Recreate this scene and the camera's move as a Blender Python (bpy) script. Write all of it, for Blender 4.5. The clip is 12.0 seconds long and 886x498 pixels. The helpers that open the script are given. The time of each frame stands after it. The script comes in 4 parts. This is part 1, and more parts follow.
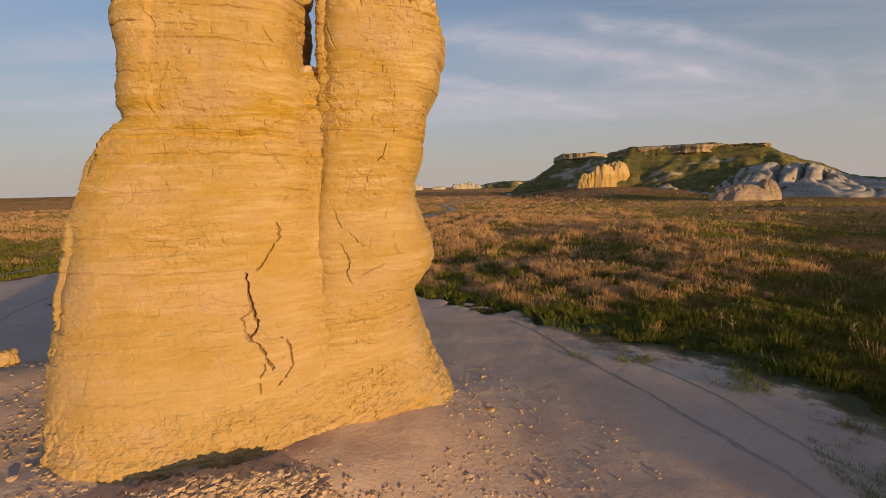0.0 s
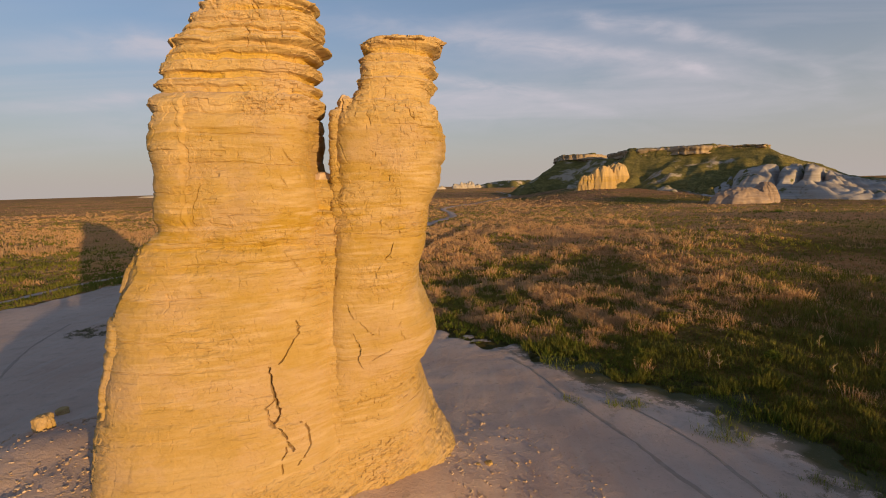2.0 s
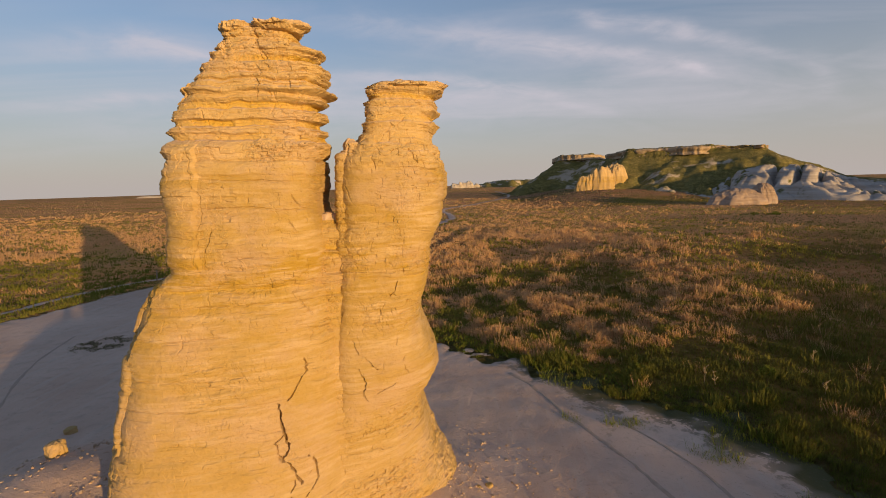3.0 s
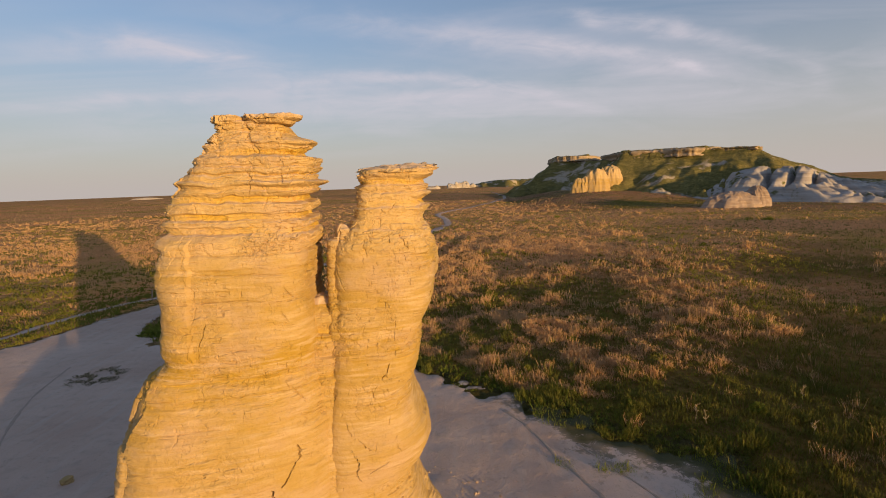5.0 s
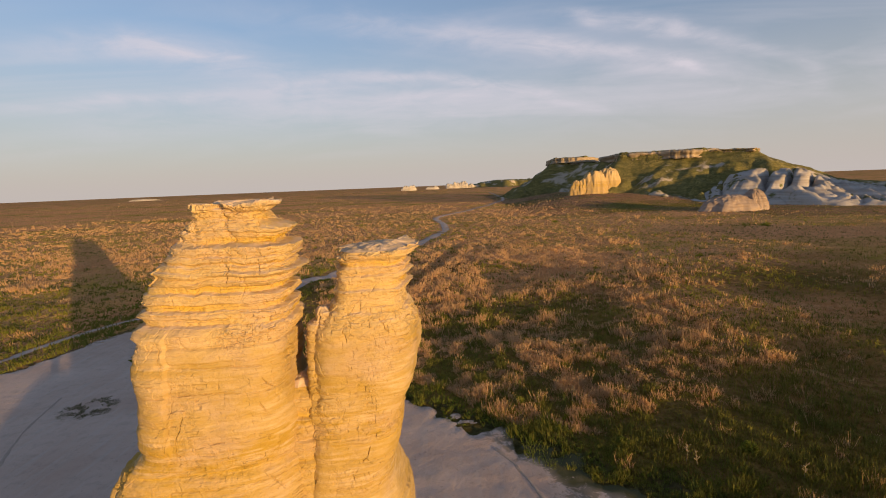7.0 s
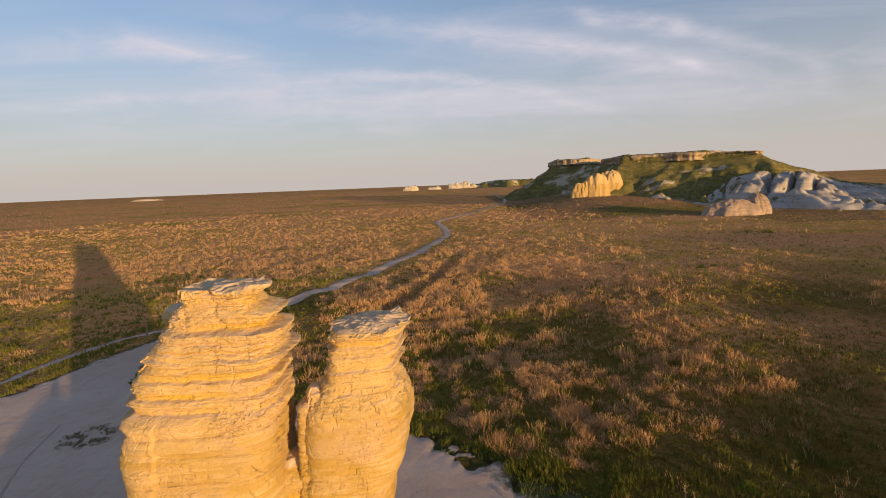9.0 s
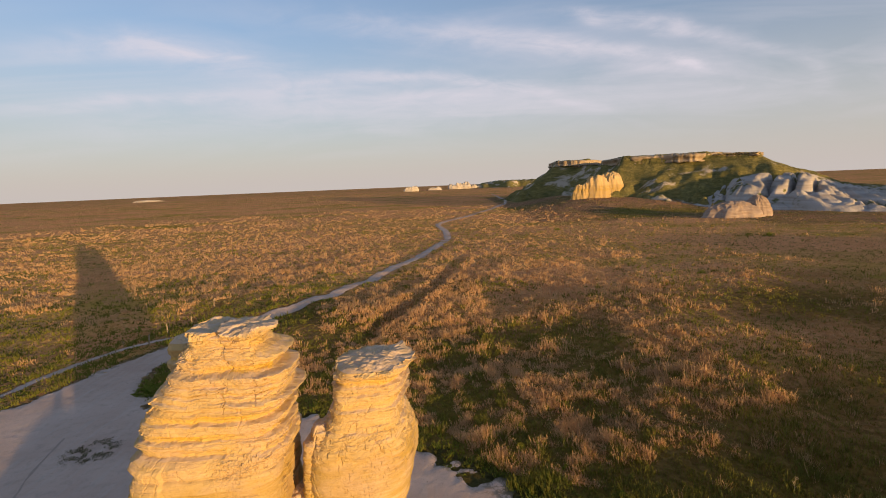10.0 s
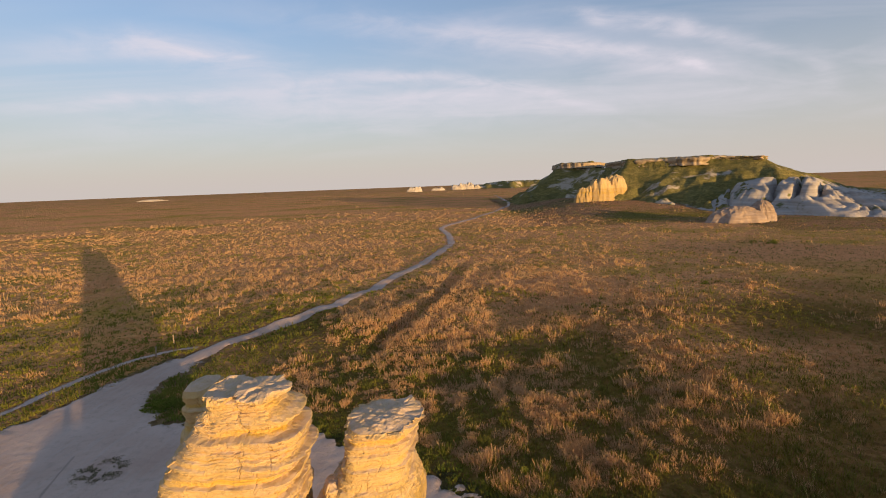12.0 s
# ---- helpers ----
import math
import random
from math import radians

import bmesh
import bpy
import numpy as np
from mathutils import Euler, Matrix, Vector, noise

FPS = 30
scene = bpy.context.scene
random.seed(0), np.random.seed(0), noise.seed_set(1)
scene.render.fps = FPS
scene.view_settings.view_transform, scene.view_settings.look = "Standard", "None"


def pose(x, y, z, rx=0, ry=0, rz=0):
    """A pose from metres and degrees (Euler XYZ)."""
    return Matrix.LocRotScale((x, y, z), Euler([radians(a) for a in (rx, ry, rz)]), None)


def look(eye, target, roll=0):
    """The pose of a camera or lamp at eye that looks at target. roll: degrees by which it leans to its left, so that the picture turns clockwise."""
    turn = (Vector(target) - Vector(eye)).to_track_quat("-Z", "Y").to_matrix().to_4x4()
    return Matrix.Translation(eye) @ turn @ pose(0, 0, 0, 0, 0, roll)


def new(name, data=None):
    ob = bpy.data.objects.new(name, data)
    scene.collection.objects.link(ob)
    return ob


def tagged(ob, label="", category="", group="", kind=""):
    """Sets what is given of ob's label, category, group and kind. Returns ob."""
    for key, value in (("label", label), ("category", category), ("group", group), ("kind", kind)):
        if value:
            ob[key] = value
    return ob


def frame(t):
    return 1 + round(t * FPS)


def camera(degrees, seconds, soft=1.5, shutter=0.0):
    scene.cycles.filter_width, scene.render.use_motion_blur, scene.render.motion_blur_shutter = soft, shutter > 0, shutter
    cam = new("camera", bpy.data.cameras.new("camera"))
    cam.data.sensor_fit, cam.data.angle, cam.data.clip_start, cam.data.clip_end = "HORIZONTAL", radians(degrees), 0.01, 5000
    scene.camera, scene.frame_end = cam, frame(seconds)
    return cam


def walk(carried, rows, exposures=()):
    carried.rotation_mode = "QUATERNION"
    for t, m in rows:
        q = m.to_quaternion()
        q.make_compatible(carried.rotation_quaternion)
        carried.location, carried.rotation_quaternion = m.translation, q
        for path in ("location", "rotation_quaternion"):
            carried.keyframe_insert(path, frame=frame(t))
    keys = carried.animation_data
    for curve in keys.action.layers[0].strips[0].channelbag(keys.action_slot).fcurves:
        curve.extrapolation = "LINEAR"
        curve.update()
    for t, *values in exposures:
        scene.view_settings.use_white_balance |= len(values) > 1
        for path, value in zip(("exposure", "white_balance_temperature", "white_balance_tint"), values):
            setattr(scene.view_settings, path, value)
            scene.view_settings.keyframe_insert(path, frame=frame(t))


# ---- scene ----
cam = camera(84.0, 12.0, soft=1.0)
PATH = [
    (0, (0.371, 0.557, 7.636), (0.307, 2.538, 7.375), -1.3),
    (0.5, (0.374, 0.393, 8.213), (0.312, 2.375, 7.952), -1.3),
    (1, (0.359, 0.095, 8.883), (0.295, 2.077, 8.622), -1.4),
    (1.5, (0.378, -0.241, 9.563), (0.313, 1.741, 9.3), -1.5),
    (2, (0.44, -0.43, 10.166), (0.374, 1.551, 9.901), -1.6),
    (2.5, (0.441, -0.594, 10.733), (0.375, 1.387, 10.468), -1.7),
    (3, (0.383, -0.752, 11.272), (0.322, 1.229, 11.004), -1.7),
    (5, (0.617, -0.658, 13.593), (0.57, 1.323, 13.322), -2.0),
    (5.5, (0.782, -0.541, 14.2), (0.734, 1.44, 13.929), -2.1),
    (6, (0.93, -0.471, 14.788), (0.885, 1.51, 14.516), -2.1),
    (6.5, (1.069, -0.429, 15.323), (1.026, 1.552, 15.051), -2.2),
    (7, (1.195, -0.249, 15.81), (1.152, 1.732, 15.537), -2.2),
    (9, (1.56, 0.15, 17.977), (1.508, 2.131, 17.702), -2.2),
    (9.5, (1.588, 0.18, 18.536), (1.534, 2.16, 18.262), -2.1),
    (10, (1.507, 0.163, 19.069), (1.453, 2.143, 18.795), -2.3),
    (10.5, (1.472, 0.134, 19.579), (1.415, 2.115, 19.307), -2.2),
    (11, (1.416, 0.13, 20.031), (1.356, 2.11, 19.758), -2.2),
    (11.5, (1.409, 0.055, 20.474), (1.346, 2.036, 20.201), -2.2),
    (12, (1.398, 0.02, 20.927), (1.332, 2.0, 20.653), -2.1),
]
walk(cam, [(t, look(eye, target, roll)) for t, eye, target, roll in PATH],
     exposures=[(0, 0.75), (3, 0.82), (6.5, 1.0), (9.5, 1.1), (12, 1.18)])


# ---- world, sun, exposure ----
SUN_EL, SUN_ROT = 4.0, 141.3
sun_way = Vector((math.sin(radians(SUN_ROT)) * math.cos(radians(SUN_EL)),
                  math.cos(radians(SUN_ROT)) * math.cos(radians(SUN_EL)), math.sin(radians(SUN_EL))))
sun_data = bpy.data.lights.new("sun", "SUN")
sun_data.energy, sun_data.angle, sun_data.color = 3.0, radians(0.6), (1.0, 0.62, 0.25)
sun = new("sun", sun_data)
sun.rotation_mode = "QUATERNION"
sun.rotation_quaternion = sun_way.to_track_quat("Z", "Y")


class Nodes:
    """Short way to write node trees."""

    def __init__(self, tree):
        self.tree = tree
        tree.nodes.clear()

    def add(self, kind, props=None, **inputs):
        n = self.tree.nodes.new(kind)
        for k, v in (props or {}).items():
            setattr(n, k, v)
        for k, v in inputs.items():
            key = int(k[1:]) if k[0] == "i" and k[1:].isdigit() else k.replace("_", " ")
            self.put(n.inputs[key], v)
        return n

    def put(self, socket, v):
        if isinstance(v, bpy.types.NodeSocket):
            self.tree.links.new(v, socket)
        elif isinstance(v, bpy.types.Node):
            self.tree.links.new(v.outputs[0], socket)
        else:
            socket.default_value = v

    def noise(self, vec, scale, detail=4, rough=0.55, dist=0.0):
        return self.add("ShaderNodeTexNoise", Vector=vec, Scale=scale, Detail=detail, Roughness=rough, Distortion=dist).outputs[0]

    def ramp(self, fac, *stops):
        n = self.add("ShaderNodeValToRGB", Fac=fac)
        while len(n.color_ramp.elements) < len(stops):
            n.color_ramp.elements.new(0.5)
        for e, (p, c) in zip(n.color_ramp.elements, stops):
            e.position, e.color = p, (c if isinstance(c, tuple) else (c, c, c)) + (1,)
        return n.outputs[0]

    def mix(self, fac, a, b, blend="MIX"):
        n = self.add("ShaderNodeMix", {"data_type": "RGBA", "blend_type": blend})
        self.put(n.inputs[0], fac)
        for sock, v in ((n.inputs[6], a), (n.inputs[7], b)):
            self.put(sock, v + (1,) if isinstance(v, tuple) else v)
        return n.outputs[2]

    def math(self, op, a, b=0.0, clamp=False):
        n = self.add("ShaderNodeMath", {"operation": op, "use_clamp": clamp})
        self.put(n.inputs[0], a)
        self.put(n.inputs[1], b)
        return n.outputs[0]

    def stretch(self, vec, sx, sy, sz, rot=0.0):
        n = self.add("ShaderNodeMapping", Vector=vec)
        n.inputs["Scale"].default_value = (sx, sy, sz)
        n.inputs["Rotation"].default_value = (0, 0, rot)
        return n.outputs[0]


world = bpy.data.worlds.new("world")
scene.world = world
world.use_nodes = True
w = Nodes(world.node_tree)
sky = w.add("ShaderNodeTexSky", {"sky_type": "NISHITA", "sun_disc": False, "sun_elevation": radians(SUN_EL),
                                 "sun_rotation": radians(SUN_ROT), "altitude": 800.0, "air_density": 1.0, "dust_density": 0.8, "ozone_density": 3.0})
way = w.add("ShaderNodeTexCoord").outputs["Generated"]
# thin cirrus on a flat layer high above: the way to the sky divided by its height
axes = w.add("ShaderNodeSeparateXYZ", Vector=way)
up = w.math("MAXIMUM", axes.outputs[2], 0.02)
layer = w.add("ShaderNodeCombineXYZ", X=w.math("DIVIDE", axes.outputs[0], w.math("ADD", up, 0.12)), Y=w.math("DIVIDE", axes.outputs[1], w.math("ADD", up, 0.12)))
streak = w.noise(w.stretch(layer, 0.55, 1.25, 1, radians(-24)), 0.75, 5, 0.55, 1.1)
veil = w.noise(w.stretch(layer, 0.3, 0.8, 1, radians(12)), 0.6, 4, 0.5, 0.4)
cirrus = w.math("MULTIPLY", w.ramp(streak, (0.44, 0.0), (0.72, 1.0)), w.ramp(veil, (0.35, 0.3), (0.6, 1.0)))
cirrus = w.math("MULTIPLY", cirrus, w.ramp(axes.outputs[2], (0.03, 0.0), (0.14, 0.55)))
# wisps of cirrus ahead, each a soft curved band across the sky: how far to the side and how high
ahead = w.math("MAXIMUM", axes.outputs[1], 0.05)
fray = w.math("MULTIPLY", w.math("SUBTRACT", w.noise(w.stretch(way, 5, 5, 14), 1.0, 5, 0.6, 0.4), 0.5), 0.05)
across = w.math("DIVIDE", axes.outputs[0], ahead)
height = w.math("ADD", w.math("DIVIDE", axes.outputs[2], ahead), fray)
torn = w.ramp(w.noise(w.stretch(way, 7, 7, 26), 1.0, 6, 0.62, 0.6), (0.34, 0.25), (0.62, 1.0))
WISPS = ((-0.02, 0.200, -0.10, -0.42, 0.012, 0.26, 0.55), (-0.25, 0.160, 0.0, -0.12, 0.050, 0.55, 0.50), (-0.66, 0.184, 0.02, 0.0, 0.013, 0.30, 0.50), (-0.60, 0.282, -0.10, -0.3, 0.032, 0.24, 0.55), (-0.45, 0.245, -0.2, 0.0, 0.022, 0.16, 0.4),
         (0.45, 0.270, -0.22, -0.25, 0.013, 0.24, 0.60), (0.29, 0.237, -0.19, 0.1, 0.022, 0.20, 0.55), (0.19, 0.262, -0.3, 0.0, 0.010, 0.03, 0.5), (0.46, 0.212, -0.3, 0.0, 0.012, 0.035, 0.6), (0.27, 0.295, -0.2, 0.0, 0.011, 0.03, 0.4),
         (0.71, 0.180, -0.6, 0.0, 0.030, 0.035, 0.4), (-0.05, 0.290, -0.14, 0.0, 0.028, 0.28, 0.45), (0.55, 0.160, -0.1, 0.0, 0.045, 0.40, 0.25))
for u0, v0, slope, bow, broad, reach, amount in WISPS:
    du = w.math("SUBTRACT", across, u0)
    rise = w.math("ADD", w.math("MULTIPLY", du, slope), w.math("MULTIPLY", w.math("MULTIPLY", du, du), bow))
    dv = w.math("DIVIDE", w.math("SUBTRACT", height, w.math("ADD", rise, v0)), broad)
    du = w.math("DIVIDE", du, reach)
    far = w.math("ADD", w.math("MULTIPLY", dv, dv), w.math("MULTIPLY", du, du))
    wisp = w.math("MULTIPLY", w.math("EXPONENT", w.math("MULTIPLY", far, -1.0)), w.math("MULTIPLY", torn, amount))
    cirrus = w.math("ADD", cirrus, wisp, True)
haze = w.ramp(axes.outputs[2], (0.0, 0.96), (0.10, 0.72), (0.28, 0.32), (0.6, 0.12))
tone = w.mix(haze, sky, (2.08, 1.85, 1.75))
tone = w.mix(w.math("MULTIPLY", cirrus, 0.9), tone, (2.62, 2.42, 2.66))
# below the horizon the sky turns to a brown glow, added to light the turf from beneath
below = w.ramp(w.math("ADD", axes.outputs[2], 0.5), (0.44, (0.62, 0.50, 0.36)), (0.485, 1.0))
tone = w.mix(1.0, tone, below, "MULTIPLY")
back = w.add("ShaderNodeBackground", Color=tone, Strength=0.13)
w.add("ShaderNodeOutputWorld", Surface=back)


# ---- noise and land forms ----
def hashed(i, j, k, seed):
    h = (i * 374761393 + j * 668265263 + k * 2147483647 + seed * 974634777) & 0xFFFFFFFF
    h = ((h ^ (h >> 13)) * 1274126177) & 0xFFFFFFFF
    h = ((h ^ (h >> 16)) * 2246822519) & 0xFFFFFFFF
    return ((h ^ (h >> 15)) & 0xFFFFFF) / 0xFFFFFF


def grain(x, y, z, seed=0):
    """Smooth value noise, -1 to 1."""
    x, y, z = np.broadcast_arrays(np.asarray(x, float), np.asarray(y, float), np.asarray(z, float))
    i, j, k = (np.floor(a).astype(np.int64) for a in (x, y, z))
    u, v, w_ = x - i, y - j, z - k
    u, v, w_ = (a * a * (3 - 2 * a) for a in (u, v, w_))
    total = 0.0
    for di in (0, 1):
        for dj in (0, 1):
            for dk in (0, 1):
                total = total + hashed(i + di, j + dj, k + dk, seed) * (u if di else 1 - u) * (v if dj else 1 - v) * (w_ if dk else 1 - w_)
    return total * 2 - 1


def layered(x, y, z, octaves=4, seed=0, gain=0.5):
    total, amp = 0.0, 1.0
    for o in range(octaves):
        f = 2.03 ** o
        total = total + amp * grain(x * f, y * f, z * f, seed + 17 * o)
        amp *= gain
    return total


def step(a, b, x):
    q = np.clip((x - a) / (b - a), 0, 1)
    return q * q * (3 - 2 * q)


OLD_TRACK = ((-38.4, 69.9, -37.6, 79), (-37.6, 79, -36.3, 95.7), (-36.3, 95.7, -34.5, 121.6), (-34.5, 121.6, -34, 143), (-34, 143, -28.4, 169.7))


def land(x, y):
    """Height of the ground."""
    x, y = np.asarray(x, float), np.asarray(y, float)
    r = np.hypot(x, y - 15)
    z = -2.6 * step(70, 230, y) - 0.0048 * np.clip(r - 250, 0, None)
    # low chalk apron round the rock
    a = np.hypot((x + 6.5) / np.where(x > -6.5, 6.2, 8.5), (y - 12.5) / 6.5)
    z = z + 1.75 * (1 - step(0.55, 1.55, a)) + 0.12 * layered(x * 0.5, y * 0.5, 0, 3, 5) * (1 - step(0.8, 1.8, a))
    z = z + 1.15 * np.exp(-(np.hypot(x + 14.2, y - 14.4) / 4.2) ** 2)
    # rolling of the prairie, away from the clearing
    field = step(2, 14, clearing(x, y))
    z = z + field * (0.30 * layered(x / 34, y / 34, 0, 2, 3) + 0.55 * layered(x / 8.0, y / 10.0, 0, 2, 15) * step(140, 60, r) + 0.14 * layered(x / 3.0, y / 3.0, 0, 2, 9))
    # long ramp that climbs to the foot of the mesa
    z = z + 6.5 * step(262, 350, y) * step(38, 98, x - 0.05 * (y - 350)) * (1 - step(480, 700, y)) * (1 - step(0.44, 0.56, x / np.maximum(y, 1)))
    # unseen bank and rise behind, towards the sun, added to cast shade ahead
    s = (x * 0.625 - y * 0.78)
    p = (x * 0.78 + y * 0.625)
    bank = np.exp(-((s - 62 - 0.15 * (p - 20)) / 9) ** 2) * step(9.5, 14, p)
    z = z + bank * (5.3 + 1.3 * layered(p / 8, 0, 0, 3, 21) + 1.6 * step(28, 70, p))
    z = z + 6.5 * np.exp(-(np.hypot(x - 178, y - 14) / 24) ** 2)
    # unseen high ground far to the side, added between badlands and sun to shade them
    along, across = (x - 285) * 0.78 + (y - 110) * 0.625, (x - 285) * 0.625 - (y - 110) * 0.78
    z = z + (25 + 4 * layered(along / 20, 0, 0, 2, 23)) * np.exp(-((across - 10) / 22) ** 2) * step(32, 58, along) * (1 - step(190, 250, along))
    # old ditch across the field
    k = np.clip((y - 64) / 62, 0, 1)
    gap = np.abs(x - (-9.5 + 14.5 * k + 1.5 * np.sin(k * 5)))
    z = z - 0.75 * np.exp(-(gap / 1.1) ** 2) * step(54, 66, y) * (1 - step(118, 132, y)) + 0.3 * np.exp(-((gap - 2.4) / 1.2) ** 2) * step(54, 66, y) * (1 - step(118, 132, y))
    for ax, ay, bx, by in OLD_TRACK:
        k = np.clip(((x - ax) * (bx - ax) + (y - ay) * (by - ay)) / ((bx - ax) ** 2 + (by - ay) ** 2), 0, 1)
        off = np.hypot(x - ax - k * (bx - ax), y - ay - k * (by - ay))
        z = z - 0.45 * np.exp(-(off / 0.8) ** 2)
    return z


def edge_distance(x, y, poly):
    """Signed distance to a closed outline in plan: positive outside."""
    x, y = np.asarray(x, float), np.asarray(y, float)
    best = np.full(np.broadcast(x, y).shape, 1e9)
    inside = np.zeros(best.shape, bool)
    for (ax, ay), (bx, by) in zip(poly, poly[1:] + poly[:1]):
        dx, dy = bx - ax, by - ay
        q = np.clip(((x - ax) * dx + (y - ay) * dy) / (dx * dx + dy * dy), 0, 1)
        best = np.minimum(best, np.hypot(x - ax - q * dx, y - ay - q * dy))
        with np.errstate(divide="ignore", invalid="ignore"):
            cross = ((ay > y) != (by > y)) & (x < (bx - ax) * (y - ay) / (by - ay if by != ay else 1e-9) + ax)
        inside ^= cross
    return np.where(inside, -best, best)


CLEARING = [(15, -40), (14.4, 8), (14.3, 15), (14.1, 17.5), (13.5, 19.5), (12.9, 21.2), (12.2, 22.6), (9.9, 23.0), (8.6, 24.2), (6.8, 26.2), (5, 27.8), (3.4, 29), (0.5, 31.2), (-1.8, 33), (-5, 37), (-12, 39),
            (-19, 39.5), (-25.5, 41.5), (-29, 44.5), (-31, 47.5), (-31.2, 52), (-30.5, 57), (-33.5, 59.5), (-35.8, 55.5), (-37.5, 49.5), (-39, 44.5), (-40.5, 39), (-52, 26), (-70, -40)]


def clearing(x, y):
    return edge_distance(x, y, CLEARING)


def cloth(name, xs, ys, zs, material, parent=None):
    """A grid of heights as one mesh."""
    n, m = xs.shape
    co = np.stack([xs, ys, zs], -1).reshape(-1, 3)
    a = (np.arange(n - 1)[:, None] * m + np.arange(m - 1)[None]).ravel()
    return soup(name, co, np.stack([a, a + m, a + m + 1, a + 1], -1), material, parent)


def soup(name, co, faces, material, parent=None, smooth=True):
    """A mesh from arrays of corners and of four- or three-sided faces."""
    me = bpy.data.meshes.new(name)
    k = faces.shape[1]
    me.vertices.add(len(co))
    me.vertices.foreach_set("co", np.ascontiguousarray(co, np.float32).ravel())
    me.loops.add(faces.size)
    me.loops.foreach_set("vertex_index", np.ascontiguousarray(faces, np.int32).ravel())
    me.polygons.add(len(faces))
    me.polygons.foreach_set("loop_start", np.arange(len(faces), dtype=np.int32) * k)
    me.polygons.foreach_set("use_smooth", np.full(len(faces), smooth))
    me.update(calc_edges=True)
    me.materials.append(material)
    ob = new(name, me)
    ob.parent = parent
    return ob


def empty(name, label, category, group="", kind=""):
    return tagged(new(name), label, category, group, kind)


# ---- materials ----
def surface(name):
    m = bpy.data.materials.new(name)
    m.use_nodes = True
    n = Nodes(m.node_tree)
    place = n.add("ShaderNodeNewGeometry").outputs["Position"]
    return m, n, place


def finish(n, colour, rough=0.9, height=None, strength=0.4, distance=0.05):
    b = n.add("ShaderNodeBsdfPrincipled", Base_Color=colour, Roughness=rough)
    b.inputs["Specular IOR Level"].default_value = 0.15
    if height is not None:
        bump = n.add("ShaderNodeBump", Height=height, Strength=strength, Distance=distance)
        n.put(b.inputs["Normal"], bump.outputs[0])
    n.add("ShaderNodeOutputMaterial", Surface=b)


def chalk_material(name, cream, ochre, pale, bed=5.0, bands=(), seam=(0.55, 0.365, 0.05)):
    """Bedded chalk. bands: height in metres and how ochre the beds are there."""
    m, n, p = surface(name)
    warp = n.add("ShaderNodeVectorMath", {"operation": "ADD"})
    n.put(warp.inputs[0], p)
    wob = n.add("ShaderNodeTexNoise", Vector=p, Scale=0.35, Detail=3.0)
    n.put(warp.inputs[1], n.stretch(wob.outputs[1], 0.2, 0.2, 0.22))
    bedding = n.noise(n.stretch(warp.outputs[0], 0.10, 0.10, 1.0), bed * 0.28, 5, 0.65)
    fine = n.noise(n.stretch(warp.outputs[0], 0.3, 0.3, 2.6), bed * 0.6, 5, 0.6)
    hair = n.noise(n.stretch(warp.outputs[0], 0.5, 0.5, 9.0), bed * 0.6, 4, 0.6)
    patch = n.ramp(n.noise(n.stretch(p, 0.5, 0.5, 0.9), 0.9, 3, 0.5), (0.38, 0.35), (0.58, 1.0))
    blotch = n.noise(p, 0.9, 5, 0.6)
    lump = n.noise(n.stretch(p, 1, 1, 1.6), 3.5, 5, 0.6)
    grit = n.noise(p, 16, 5, 0.65)
    k = n.ramp(bedding, (0.40, 0.0), (0.58, 1.0))
    if bands:
        up = n.add("ShaderNodeSeparateXYZ", Vector=warp.outputs[0]).outputs[2]
        band = n.ramp(n.math("DIVIDE", n.math("SUBTRACT", up, 0.25), 16.0), *[(z / 16, v) for z, v in bands])
        k = n.math("MULTIPLY", n.math("ADD", n.math("MULTIPLY", k, 0.6), 0.4), n.math("SUBTRACT", 1.0, band), True)
    c = n.mix(k, ochre, cream)
    c = n.mix(n.math("MULTIPLY", n.math("MULTIPLY", n.ramp(fine, (0.46, 0.0), (0.64, 1.0)), 0.8), patch), c, pale)
    c = n.mix(n.math("MULTIPLY", n.ramp(blotch, (0.52, 0.0), (0.68, 1.0)), 0.4), c, ochre)
    c = n.mix(n.math("MULTIPLY", n.ramp(lump, (0.56, 0.0), (0.70, 1.0)), 0.25), c, pale)
    if bands:
        # the upper beds are paler chalk, the lowest ones browner
        c = n.mix(n.ramp(n.math("DIVIDE", up, 16.0), (0.72, 0.0), (0.79, 0.45)), c, (0.66, 0.49, 0.265))
        c = n.mix(n.ramp(n.math("DIVIDE", up, 16.0), (0.30, 0.35), (0.58, 0.0)), c, (0.41, 0.29, 0.145))
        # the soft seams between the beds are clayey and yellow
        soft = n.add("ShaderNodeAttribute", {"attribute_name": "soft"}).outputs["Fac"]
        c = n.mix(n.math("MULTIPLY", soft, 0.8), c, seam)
        # rosy stains, and the paleness of skylight painted onto the flat tops
        c = n.mix(n.math("MULTIPLY", n.ramp(n.noise(n.stretch(p, 1, 1, 1.5), 0.55, 5, 0.65), (0.48, 0.0), (0.64, 1.0)), 0.5), c, (0.47, 0.335, 0.225))
        top_skylight = n.add("ShaderNodeAttribute", {"attribute_name": "top_skylight"}).outputs["Fac"]
        c = n.mix(n.math("MULTIPLY", top_skylight, n.ramp(lump, (0.35, 0.35), (0.6, 0.95))), c, (0.62, 0.475, 0.35))
    c = n.mix(n.math("MULTIPLY", n.math("MULTIPLY", n.ramp(hair, (0.34, 1.0), (0.42, 0.0)), 0.25), patch), c, tuple(v * 0.62 for v in ochre))
